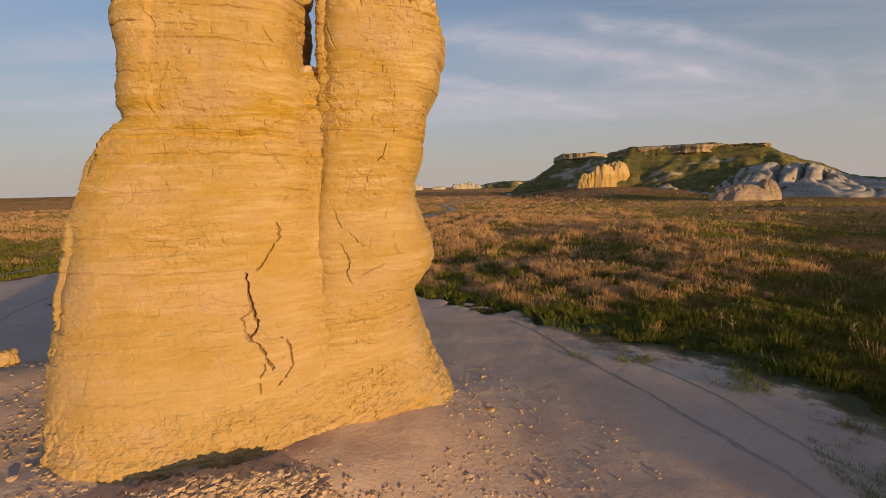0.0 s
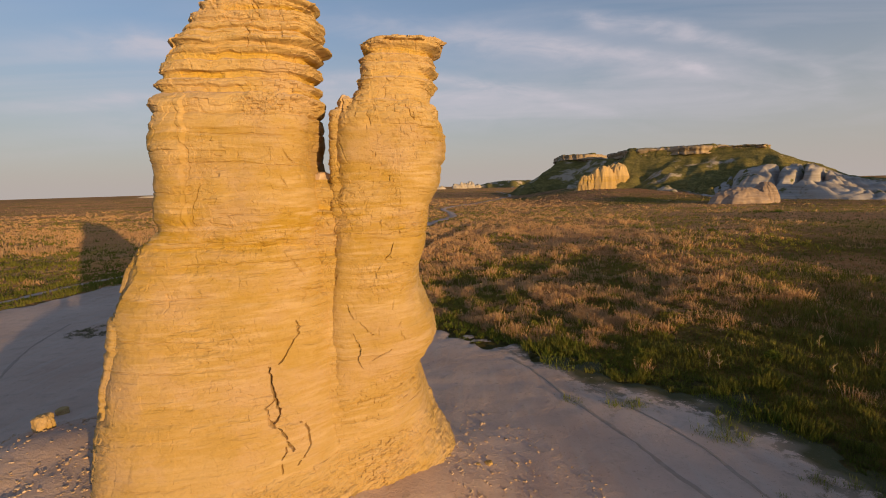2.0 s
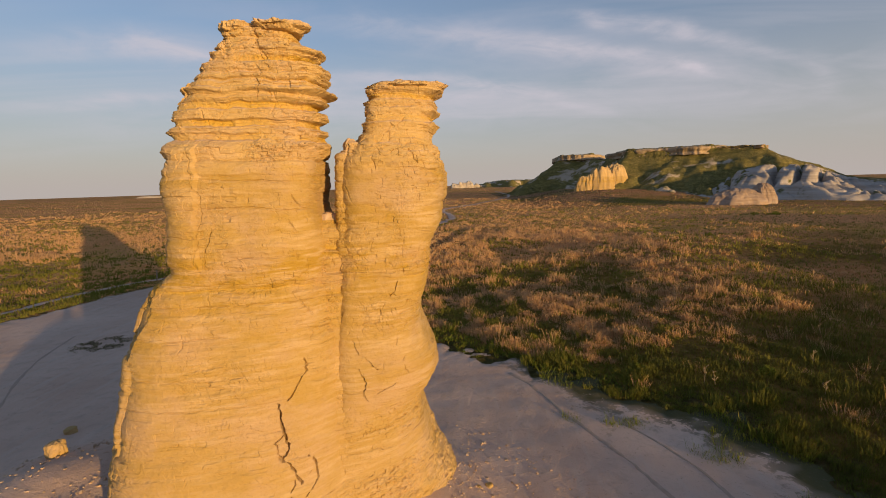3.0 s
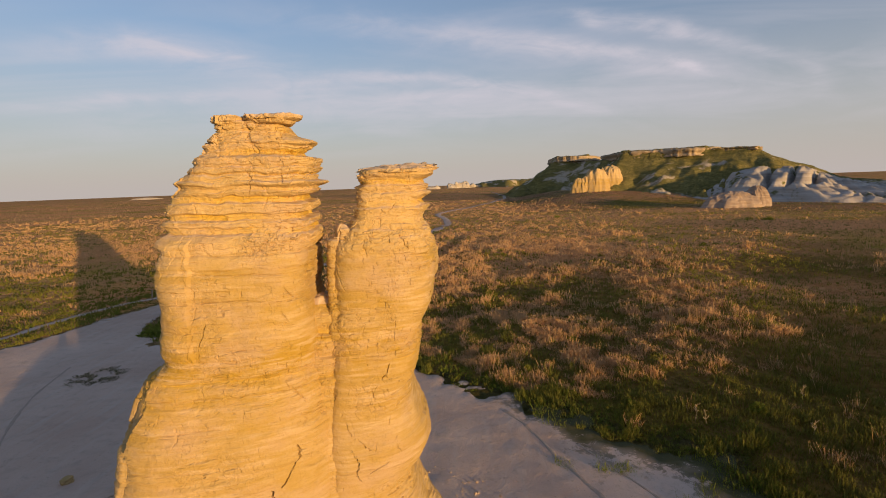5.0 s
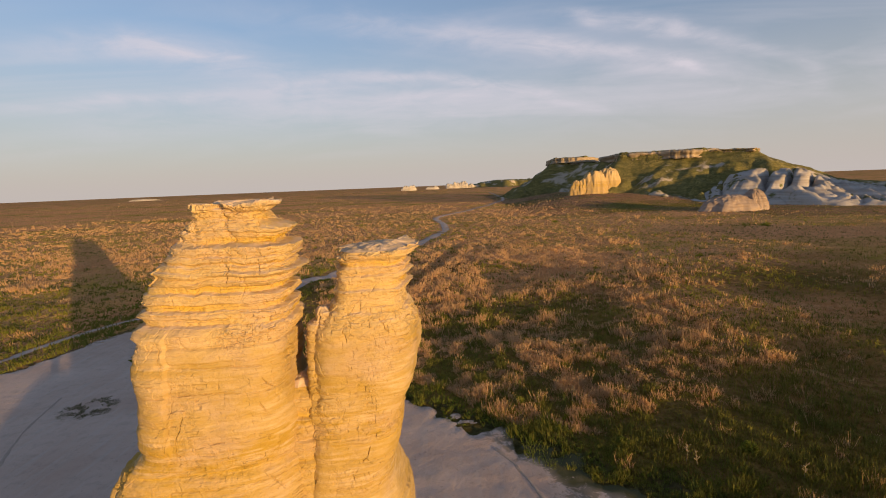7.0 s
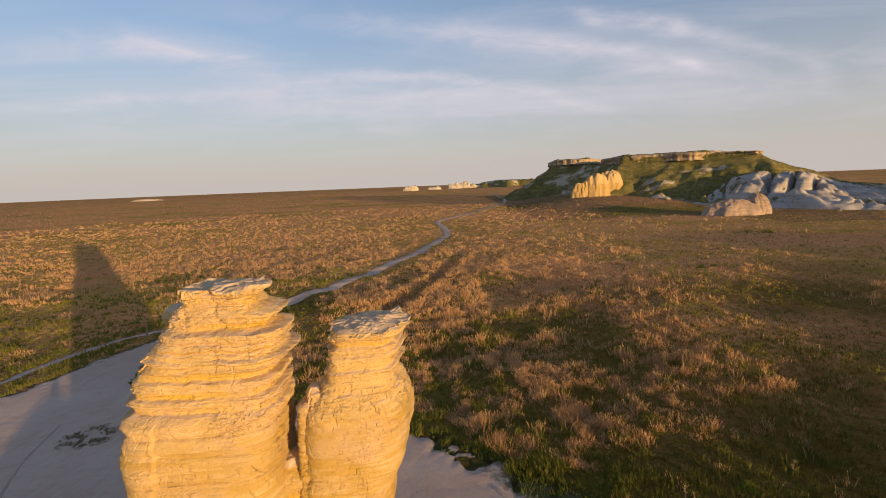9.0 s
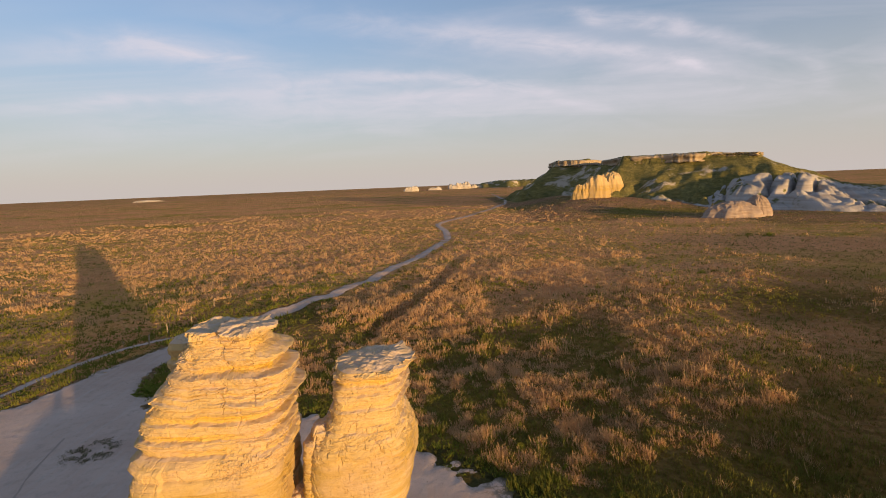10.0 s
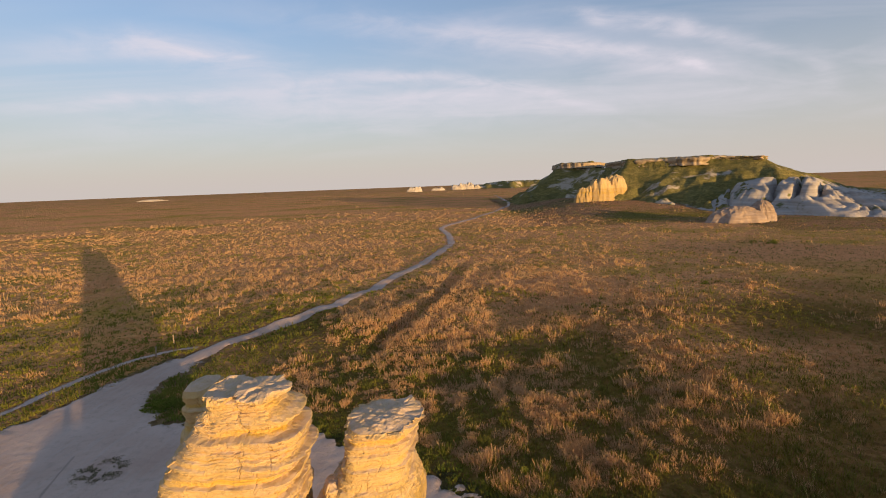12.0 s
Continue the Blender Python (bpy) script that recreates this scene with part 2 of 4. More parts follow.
    c = n.mix(n.math("MULTIPLY", n.ramp(grit, (0.32, 1.0), (0.42, 0.0)), 0.2), c, tuple(v * 0.55 for v in ochre))
    h = n.math("ADD", n.math("ADD", n.math("MULTIPLY", n.math("MULTIPLY", fine, patch), 0.45), n.math("MULTIPLY", lump, 0.5)), n.math("MULTIPLY", grit, 0.45))
    finish(n, c, 0.95, h, 0.55, 0.06)
    return m


M_ROCK = chalk_material("ochre chalk", (0.46, 0.325, 0.138), (0.405, 0.26, 0.042), (0.56, 0.413, 0.228),
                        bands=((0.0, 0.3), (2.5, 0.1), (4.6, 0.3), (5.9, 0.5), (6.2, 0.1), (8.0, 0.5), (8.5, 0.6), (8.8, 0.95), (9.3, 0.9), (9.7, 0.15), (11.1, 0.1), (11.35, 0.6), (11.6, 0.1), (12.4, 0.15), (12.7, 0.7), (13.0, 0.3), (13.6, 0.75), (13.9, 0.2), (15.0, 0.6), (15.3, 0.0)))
M_WHITE = chalk_material("white chalk", (0.50, 0.45, 0.39), (0.36, 0.30, 0.22), (0.62, 0.58, 0.52), 1.2)
M_MOUND = chalk_material("pink chalk", (0.36, 0.275, 0.215), (0.27, 0.20, 0.15), (0.44, 0.35, 0.28), 0.8)
M_CHIP = chalk_material("dusty chalk chips", (0.50, 0.38, 0.28), (0.40, 0.28, 0.17), (0.60, 0.48, 0.37), 4.0)
M_CAP = chalk_material("brown caprock", (0.40, 0.31, 0.21), (0.26, 0.19, 0.11), (0.50, 0.41, 0.30), 1.6)


def dirt_material():
    m, n, p = surface("pale chalk dirt")
    big = n.noise(p, 0.16, 4, 0.55)
    mid = n.noise(p, 1.3, 5, 0.65, 0.4)
    grit = n.noise(p, 14, 4, 0.7)
    wheel = n.noise(n.stretch(p, 1.2, 0.12, 1, radians(32)), 1.5, 4, 0.6)
    c = n.mix(n.ramp(big, (0.35, 0.0), (0.65, 1.0)), (0.52, 0.37, 0.285), (0.62, 0.475, 0.385))
    c = n.mix(n.math("MULTIPLY", n.ramp(mid, (0.5, 0.0), (0.75, 1.0)), 0.5), c, (0.35, 0.28, 0.22))
    c = n.mix(n.math("MULTIPLY", n.ramp(wheel, (0.5, 0.0), (0.7, 1.0)), 0.4), c, (0.57, 0.49, 0.42))
    c = n.mix(n.math("MULTIPLY", n.ramp(grit, (0.60, 0.0), (0.72, 1.0)), 0.5), c, (0.24, 0.19, 0.15))
    # dark humus and moss where the weeds take hold
    weedy = n.add("ShaderNodeAttribute", {"attribute_name": "weedy"}).outputs["Fac"]
    moss = n.noise(p, 1.5, 8, 0.74, 0.3)
    mask = n.ramp(n.math("ADD", moss, n.math("MULTIPLY", weedy, 0.27)), (0.64, 0.0), (0.70, 1.0))
    c = n.mix(n.math("MULTIPLY", mask, n.math("MULTIPLY", weedy, 0.9, True)), c, (0.085, 0.08, 0.035))
    pits = n.noise(p, 4.5, 4, 0.75)
    c = n.mix(n.math("MULTIPLY", n.ramp(pits, (0.60, 0.0), (0.70, 1.0)), 0.45), c, (0.22, 0.165, 0.12))
    finish(n, c, 0.95, n.math("ADD", n.math("ADD", n.math("MULTIPLY", mid, 0.8), n.math("MULTIPLY", pits, 0.5)), n.math("MULTIPLY", grit, 0.35)), 0.8, 0.08)
    return m


def prairie_material():
    m, n, p = surface("prairie turf")
    wide = n.noise(n.stretch(p, 0.012, 0.02, 0.02, radians(15)), 1.0, 5, 0.6, 0.3)
    mid = n.noise(n.stretch(p, 0.10, 0.14, 0.1), 1.0, 5, 0.62, 0.4)
    tuft = n.noise(p, 1.6, 4, 0.7)
    grit = n.noise(p, 7.0, 3, 0.7)
    straw = n.mix(tuft, (0.68, 0.395, 0.215), (0.86, 0.535, 0.32))
    green = n.mix(tuft, (0.33, 0.28, 0.065), (0.54, 0.45, 0.14))
    blend = n.math("ADD", n.math("MULTIPLY", wide, 0.7), n.math("MULTIPLY", mid, 0.3))
    c = n.mix(n.ramp(blend, (0.38, 0.0), (0.52, 1.0)), green, straw)
    c = n.mix(n.math("MULTIPLY", n.ramp(grit, (0.48, 0.0), (0.66, 1.0)), 0.4), c, (0.11, 0.10, 0.035))
    # dark soil with thatch under green grass round the clearing; eastward it paints in shade
    green_shade = n.add("ShaderNodeAttribute", {"attribute_name": "green_shade"}).outputs["Fac"]
    c = n.mix(n.math("MULTIPLY", green_shade, 0.86), c, n.mix(tuft, (0.05, 0.056, 0.015), (0.13, 0.125, 0.036)))
    # the sward is all upright tufts: its fine relief turns the surface to every side
    turn = n.add("ShaderNodeTexNoise", Vector=p, Scale=1.3, Detail=3.0, Roughness=0.7).outputs[1]
    lean = n.add("ShaderNodeVectorMath", {"operation": "MULTIPLY_ADD"})
    for k, v in enumerate((turn, (7.0, 7.0, 0.6), (-3.5, -3.5, 0.15))):
        n.put(lean.inputs[k], v)
    side = n.add("ShaderNodeVectorMath", {"operation": "NORMALIZE"})
    n.put(side.inputs[0], lean.outputs[0])
    face = n.add("ShaderNodeBsdfDiffuse", Color=c, Normal=side.outputs[0])
    thin = n.add("ShaderNodeBsdfTranslucent", Color=c, Normal=side.outputs[0])
    both = n.add("ShaderNodeMixShader", Fac=0.45)
    n.put(both.inputs[1], face.outputs[0])
    n.put(both.inputs[2], thin.outputs[0])
    n.add("ShaderNodeOutputMaterial", Surface=both)
    return m


M_DIRT, M_TURF = dirt_material(), prairie_material()
M_RUT, _n, _p = surface("damp rut earth")
finish(_n, _n.mix(_n.noise(_p, 3.0), (0.31, 0.235, 0.18), (0.50, 0.40, 0.32)), 0.95, _n.noise(_p, 9.0), 0.6, 0.05)


def blade_material(name, low, high, dark):
    """Thin leaves: light falls on them and also shines through."""
    m, n, p = surface(name)
    chance = n.add("ShaderNodeNewGeometry").outputs["Random Per Island"]
    patch = n.noise(p, 0.25, 3, 0.6)
    c = n.mix(chance, low, high)
    c = n.mix(n.math("MULTIPLY", n.ramp(patch, (0.4, 0.0), (0.7, 1.0)), 0.6), c, dark)
    face = n.add("ShaderNodeBsdfDiffuse", Color=c)
    glow = n.add("ShaderNodeBsdfTranslucent", Color=c)
    both = n.add("ShaderNodeMixShader", Fac=0.48)
    n.put(both.inputs[1], face.outputs[0])
    n.put(both.inputs[2], glow.outputs[0])
    n.add("ShaderNodeOutputMaterial", Surface=both)
    return m


M_STRAW = blade_material("dry prairie grass", (0.56, 0.345, 0.17), (0.69, 0.445, 0.24), (0.52, 0.32, 0.145))
M_GREEN = blade_material("green prairie grass", (0.145, 0.148, 0.03), (0.28, 0.255, 0.06), (0.125, 0.135, 0.027))
M_SWALE = blade_material("dull green prairie grass", (0.16, 0.14, 0.045), (0.30, 0.25, 0.09), (0.15, 0.14, 0.04))
M_VERGE = blade_material("bright verge grass", (0.13, 0.17, 0.025), (0.26, 0.27, 0.05), (0.10, 0.14, 0.02))
M_WEED = blade_material("dusty weed", (0.17, 0.16, 0.09), (0.34, 0.30, 0.19), (0.18, 0.16, 0.09))
M_STALK, _n, _p = surface("dead weed stem")
finish(_n, _n.mix(_n.noise(_p, 9.0), (0.26, 0.20, 0.11), (0.40, 0.32, 0.19)), 0.9)
M_LEAF = blade_material("yellow green weed", (0.20, 0.22, 0.04), (0.42, 0.38, 0.06), (0.14, 0.17, 0.03))
M_WOOD, _n, _p = surface("weathered post wood")
finish(_n, _n.mix(_n.noise(_n.stretch(_p, 8, 8, 1), 3.0), (0.22, 0.16, 0.11), (0.40, 0.32, 0.24)), 0.9)


def hill_material():
    m, n, p = surface("grassy chalk slope")
    big = n.noise(n.stretch(p, 0.03, 0.03, 0.06), 1.0, 5, 0.65, 0.5)
    mid = n.noise(n.stretch(p, 0.14, 0.14, 0.5), 1.0, 5, 0.7)
    grit = n.noise(p, 0.9, 4, 0.7)
    c = n.mix(n.ramp(mid, (0.35, 0.0), (0.65, 1.0)), (0.10, 0.10, 0.03), (0.30, 0.245, 0.085))
    c = n.mix(n.ramp(grit, (0.48, 0.0), (0.62, 1.0)), c, (0.12, 0.115, 0.04))
    c = n.mix(n.ramp(big, (0.55, 0.0), (0.60, 1.0)), c, (0.48, 0.41, 0.32))
    finish(n, c, 1.0, n.math("ADD", mid, grit), 0.8, 1.0)
    return m


M_HILL = hill_material()


def badland_material():
    m, n, p = surface("gullied chalk")
    beds_ = n.noise(n.stretch(p, 0.02, 0.02, 0.5), 1.0, 5, 0.65, 0.2)
    streak = n.noise(n.stretch(p, 0.25, 0.06, 0.25, radians(30)), 1.0, 4, 0.6)
    turf = n.noise(p, 0.055, 5, 0.65, 0.3)
    grit = n.noise(p, 0.8, 4, 0.7)
    c = n.mix(n.ramp(beds_, (0.35, 0.0), (0.65, 1.0)), (0.32, 0.28, 0.24), (0.50, 0.46, 0.42))
    c = n.mix(n.math("MULTIPLY", n.ramp(streak, (0.5, 0.0), (0.7, 1.0)), 0.5), c, (0.30, 0.25, 0.19))
    c = n.mix(n.ramp(turf, (0.56, 0.0), (0.62, 1.0)), c, (0.12, 0.12, 0.04))
    finish(n, c, 1.0, n.math("ADD", streak, grit), 0.7, 0.5)
    return m


M_BAD = badland_material()

# ---- ground ----
u = np.linspace(-1, 1, 420)
span = lambda q: 20 * np.sinh(6.05 * q) / np.sinh(6.05) * 225
gx, gy = np.meshgrid(span(u) - 2, span(u) + 18, indexing="ij")
ground = tagged(cloth("ground", gx, gy, land(gx, gy), M_TURF), "rolling prairie of dry tan and green grass", "ground", kind="structure")
# greener round the clearing; the wider reach at large x is painted broken shade
green_shade = ground.data.attributes.new("green_shade", "FLOAT", "POINT")
green_shade.data.foreach_set("value", (step(62, 14, np.maximum(clearing(gx, gy), 0) + 38 * step(-12, -34, gx) - 32 * step(14, 55, gx - 0.12 * gy) + 16 * layered(gx / 18, gy / 18, 0, 3, 19))).ravel().astype(np.float32))


def pad_height(x, y, d):
    return land(x, y) + 0.07 - 0.16 * step(-0.9, 0.9, d) + (0.02 + 0.035 * step(-1.6, -0.2, d)) * layered(x / 0.9, y / 0.9, 0, 3, 41)


def dirt_sheet(name, x0, x1, y0, y1, cell, reach, label, category):
    """Bare dirt laid on the land where reach(x, y) is negative; it dips under the turf at a ragged edge."""
    xs, ys = np.meshgrid(np.arange(x0, x1, cell), np.arange(y0, y1, cell), indexing="ij")
    d = reach(xs, ys) + 0.8 * layered(xs / 2.2, ys / 2.2, 0, 4, 31, 0.65)
    z = pad_height(xs, ys, d)
    keep = d < 1.5
    n, m = xs.shape
    quad = keep[:-1, :-1] & keep[1:, :-1] & keep[1:, 1:] & keep[:-1, 1:]
    a = (np.arange(n - 1)[:, None] * m + np.arange(m - 1)[None])[quad]
    faces = np.stack([a, a + m, a + m + 1, a + 1], -1)
    used, back = np.unique(faces, return_inverse=True)
    co = np.stack([xs.ravel(), ys.ravel(), z.ravel()], -1)[used]
    ob = tagged(soup(name, co, back.reshape(faces.shape), M_DIRT), label, category, kind="structure")
    mark = ob.data.attributes.new("weedy", "FLOAT", "POINT")
    worn = step(-5.5, 0.2, d) * step(2, 7, xs) + 0.6 * step(-2.0, 0.2, d)
    mark.data.foreach_set("value", worn.ravel()[used].astype(np.float32))
    return ob


def ribbon_distance(x, y, line, half):
    best = np.full(x.shape, 1e9)
    for (ax, ay), (bx, by) in zip(line, line[1:]):
        dx, dy = bx - ax, by - ay
        q = np.clip(((x - ax) * dx + (y - ay) * dy) / (dx * dx + dy * dy), 0, 1)
        best = np.minimum(best, np.hypot(x - ax - q * dx, y - ay - q * dy))
    return best - half


dirt_sheet("pavement", -60, 18.0, -24, 61, 0.25, clearing, "pale pinkish chalk dirt clearing with wheel ruts", "dirt lot")
ROAD = [(-33.3, 56.0), (-32.1, 59.0), (-30.9, 64.0), (-28.5, 67.9), (-26.0, 72.4), (-23.2, 77.7), (-20.2, 84.5), (-17.0, 94.5), (-13.3, 110.3), (-9.3, 124.9), (-5.9, 145.8), (-2.6, 170.2), (-1.6, 183.0), (-3.3, 216.8), (-6.9, 243.7), (-5.5, 257.1), (4.3, 284.6), (20.6, 339.8), (35.4, 398.2), (48.7, 461.6), (54.9, 538.5), (59.3, 674.4), (63.0, 814.1)]

# ---- the far track ----
def smooth_line(points, n):
    pts = np.array(points, float)
    out = []
    for i in range(len(pts) - 1):
        p0, p1, p2, p3 = pts[max(i - 1, 0)], pts[i], pts[i + 1], pts[min(i + 2, len(pts) - 1)]
        for q in np.linspace(0, 1, n, endpoint=False):
            out.append(0.5 * (2 * p1 + (p2 - p0) * q + (2 * p0 - 5 * p1 + 4 * p2 - p3) * q * q + (3 * p1 - p0 - 3 * p2 + p3) * q ** 3))
    return np.array(out + [pts[-1]])


def track(points, half, lift, label="winding pale two-rut dirt road across the prairie"):
    mid = smooth_line(points, 24)
    t = np.gradient(mid, axis=0)
    t /= np.linalg.norm(t, axis=1)[:, None]
    side = np.stack([t[:, 1], -t[:, 0]], -1)
    cols = np.linspace(-1, 1, 9)
    ragged = 1 + 0.22 * layered(mid[:, 0][:, None] / 3, mid[:, 1][:, None] / 3, np.sign(cols)[None] * 5, 3, 61)
    p = mid[:, None] + side[:, None] * (cols[None, :, None] * half * ragged[..., None])
    z = land(p[..., 0], p[..., 1]) + lift + 0.04 * (np.abs(cols) < 0.3) - 0.14 * (np.abs(cols) > 0.9)
    return tagged(cloth("road", p[..., 0], p[..., 1], z, M_DIRT), label, "dirt road", kind="structure")


track(ROAD, 1.5, 0.08)
STRIP = [(-44.5, 41.0), (-43.4, 45.0), (-43.0, 48.7), (-42.2, 52.0), (-41.4, 55.0), (-39.9, 58.3), (-37.0, 61.5), (-34.0, 62.5)]
track(STRIP, 0.7, 0.0, "narrow pale dirt strip along the edge of the clearing")


def rut(points, half, seed):
    """A wheel rut pressed into the dirt: darker, damper earth."""
    mid = smooth_line(points, 40)
    t = np.gradient(mid, axis=0)
    t /= np.linalg.norm(t, axis=1)[:, None]
    side = np.stack([t[:, 1], -t[:, 0]], -1)
    cols = np.linspace(-1, 1, 5)
    ragged = 0.75 + 0.6 * layered(mid[:, 0][:, None] * 1.3, mid[:, 1][:, None] * 1.3, np.sign(cols)[None] * 5, 3, seed)
    p = mid[:, None] + side[:, None] * (cols[None, :, None] * half * np.clip(ragged, 0.02, 1.5)[..., None])
    z = pad_height(p[..., 0], p[..., 1], -9.0) + 0.022 - 0.03 * (np.abs(cols) > 0.9)
    return tagged(cloth("wheel_rut", p[..., 0], p[..., 1], z, M_RUT), "dark wheel rut in the pale dirt", "wheel rut", kind="structure")


rut([(3.2, 27), (4.3, 25), (5.3, 22), (6.7, 18.5), (7.6, 15.8), (8.3, 13.8), (8.8, 12.2), (9.4, 8)], 0.16, 63)
rut([(6.6, 23), (8.2, 20), (9.3, 17.5), (10.0, 14.1), (10.7, 11.8), (11.2, 8)], 0.10, 65)
rut([(-30, 36), (-28.5, 31), (-26.5, 27), (-24, 23)], 0.12, 67)


# ---- the chalk rock: two spires on one foot ----
def beds(z, x, y, thick, seed, sharp=0.12):
    """Beds of uneven thickness; each stands out or is cut back by its own amount, and breaks off in blocks along its length."""
    zz = (z + 0.12 * grain(x * 0.3, y * 0.3, 0.0, seed + 3) + 0.05 * grain(x * 1.1, y * 1.1, 0.0, seed + 4)) / thick
    zz = zz + 0.45 * grain(0.0, 0.0, zz * 0.6, seed + 5)
    n = np.floor(zz)
    f = zz - n

    def proud(n):
        own = hashed(n.astype(np.int64), 7, 3, seed) * 2 - 1
        run = (0.9 * x + 0.45 * y) / (0.5 + 0.9 * hashed(n.astype(np.int64), 5, 1, seed)) + 17.3 * n + 0.25 * grain(x * 2, y * 2, z * 3, seed + 16)
        cell = hashed(np.floor(run).astype(np.int64), n.astype(np.int64), 2, seed) * 2 - 1
        return 1.15 * own + 0.28 * cell + 0.4 * grain(x * 0.8 + 31.7 * n, y * 0.8, n * 9.1, seed + 6) + 0.3 * grain(x * 2.6 + 11.3 * n, y * 2.6, n * 5.3, seed + 8)

    k = np.clip((f - (1 - sharp)) / sharp, 0, 1)
    lip = 0.35 * (f ** 3) - 0.25 * np.exp(-((f - 0.08) / 0.10) ** 2)
    return proud(n) * (1 - k) + proud(n + 1) * k + lip


def chipped(u, z, long, high, seed):
    """Broken faces: tilted flats of uneven size in courses, -1 to 1."""
    row = z / high + 0.35 * grain(u / long * 0.7, 0, z / high * 0.5, seed)
    j = np.floor(row).astype(np.int64)
    col = u / long * (0.7 + 0.7 * hashed(j, 3, 5, seed)) + 9.7 * hashed(j, 1, 1, seed)
    i = np.floor(col).astype(np.int64)
    fu, fz = col - i - 0.5, row - j - 0.5
    return (hashed(i, j, 1, seed) - 0.5) * 1.1 + (hashed(i, j, 2, seed) - 0.5) * 1.2 * fu + (hashed(i, j, 3, seed) - 0.35) * 1.0 * fz


def spire(name, parent, west, east, front, back, shear, power, cracks, relief, seed, cols, rows, rough_from, rubbly=()):
    """west, east, front, back: pairs of height and place of the section's four sides; shear turns its face in plan; power squares it;
    relief: pairs of height and how far the beds there stand out; rubbly: spans of height where the rock is crumbled."""
    zs = np.linspace(west[0][0], west[-1][0], rows)
    line = lambda pairs: np.interp(zs, [p[0] for p in pairs], [p[1] for p in pairs])
    xl, xr, yf, yb = line(west), line(east), line(front), line(back)
    sh, pw = line(shear)[:, None], 2 / line(power)[:, None]
    # more columns on the front than behind
    q = np.linspace(0, 1, cols, endpoint=False)
    th = 2 * np.pi * q + 0.74 * np.sin(2 * np.pi * q) + np.pi / 2
    c, s = np.cos(th)[None], np.sin(th)[None]
    ex = np.sign(c) * np.abs(c) ** pw
    ey = np.sign(s) * np.abs(s) ** pw
    cx, cy, a, b = (xl + xr) / 2, (yf + yb) / 2, (xr - xl) / 2, (yb - yf) / 2
    x = cx[:, None] + a[:, None] * ex
    y = cy[:, None] + b[:, None] * ey + sh * (a[:, None] * ex)
    z = np.repeat(zs[:, None], cols, 1)
    nx, ny = c / np.maximum(a[:, None], 0.3), s / np.maximum(b[:, None], 0.3)
    ln = np.hypot(nx, ny)
    nx, ny = nx / ln, ny / ln
    full = np.ones_like(x)
    top = step(rough_from - 0.15, rough_from + 0.15, z + 0.15 * grain(x * 0.4, y * 0.4, 0, seed + 2))
    loose = sum((step(lo - 0.2, lo + 0.1, z) * step(hi + 0.1, hi - 0.06, z) for lo, hi in rubbly), 0 * full)
    # the beds: each ledge and recess at its height, wandering a little and breaking off along its length
    zw = z + 0.05 * grain(x * 0.35, y * 0.35, 0, seed + 3) + 0.03 * grain(x * 1.1, y * 1.1, 0, seed + 4) + 0.012 * grain(x * 4, y * 4, z, seed + 5)
    ledge = np.interp(zw, [p[0] for p in relief], [p[1] for p in relief])
    run = (0.9 * x + 0.5 * y) / 0.85 + 3.7 * np.floor(zw / 0.31) + 0.25 * grain(x * 2, y * 2, z * 3, seed + 16)
    block = hashed(np.floor(run).astype(np.int64), np.floor(zw / 0.31).astype(np.int64), 2, seed) - 0.5
    side = step(0.35, 0.85, c * full) - 0.45 * step(0.3, 0.8, -c * full)
    ledge = ledge * (0.6 + 0.45 * side + 0.35 * grain(x * 0.9, y * 0.9, z * 0.9, seed + 6) + 0.4 * block * top)
    d = (0.07 - 0.03 * top) * layered(x * 0.45, y * 0.45, z * 0.35, 3, seed + 40) + ledge
    u = 0.9 * x + 0.5 * y + 0.12 * layered(x * 1.3, y * 1.3, z * 2.1, 2, seed + 44)
    v = zw + 0.03 * layered(x * 2.7, y * 2.7, z * 2.0, 2, seed + 46)
    rough = 0.35 + 0.65 * step(-0.2, 0.35, grain(x * 0.5, y * 0.5, z * 0.6, seed + 48))
    worn = (1 - top) * step(0.0, 0.45, grain(x * 0.7, y * 0.7, z * 0.9, seed + 49) + 0.25 * step(5.0, 2.5, z))
    d = d + worn * (0.030 * chipped(u, v, 0.45, 0.16, seed + 56) + 0.024 * chipped(u + 0.4 * v, v, 0.17, 0.08, seed + 58) + 0.012 * chipped(u - 0.7 * v, v, 0.08, 0.05, seed + 57))
    d = d + 0.07 * top * step(0.3, 0.8, -c * full) * chipped(y + 0.3 * x, v, 0.5, 0.42, seed + 59)
    d = d + rough * ((0.018 + 0.050 * top) * chipped(u, v, 0.9, 0.30, seed + 50) + (0.018 + 0.032 * top) * chipped(u + 0.3 * v, v, 0.34, 0.105, seed + 52) + (0.008 + 0.022 * top + 0.04 * loose) * chipped(u - 0.5 * v, v, 0.14, 0.055, seed + 54))
    d = d + beds(z, x, y, 0.19, seed, 0.06) * (0.004 + 0.020 * top) + beds(z, x, y, 0.08, seed + 20, 0.15) * (0.0025 + 0.008 * top)
    d = d + beds(z, x, y, 0.9, seed + 30, 0.2) * 0.022 * (1 - top)
    d = d + 0.012 * layered(x * 1.7, y * 1.7, z * 2.6, 4, seed + 60, 0.6) + (0.006 + 0.006 * top) * layered(x * 8, y * 8, z * 13, 2, seed + 80, 0.65)
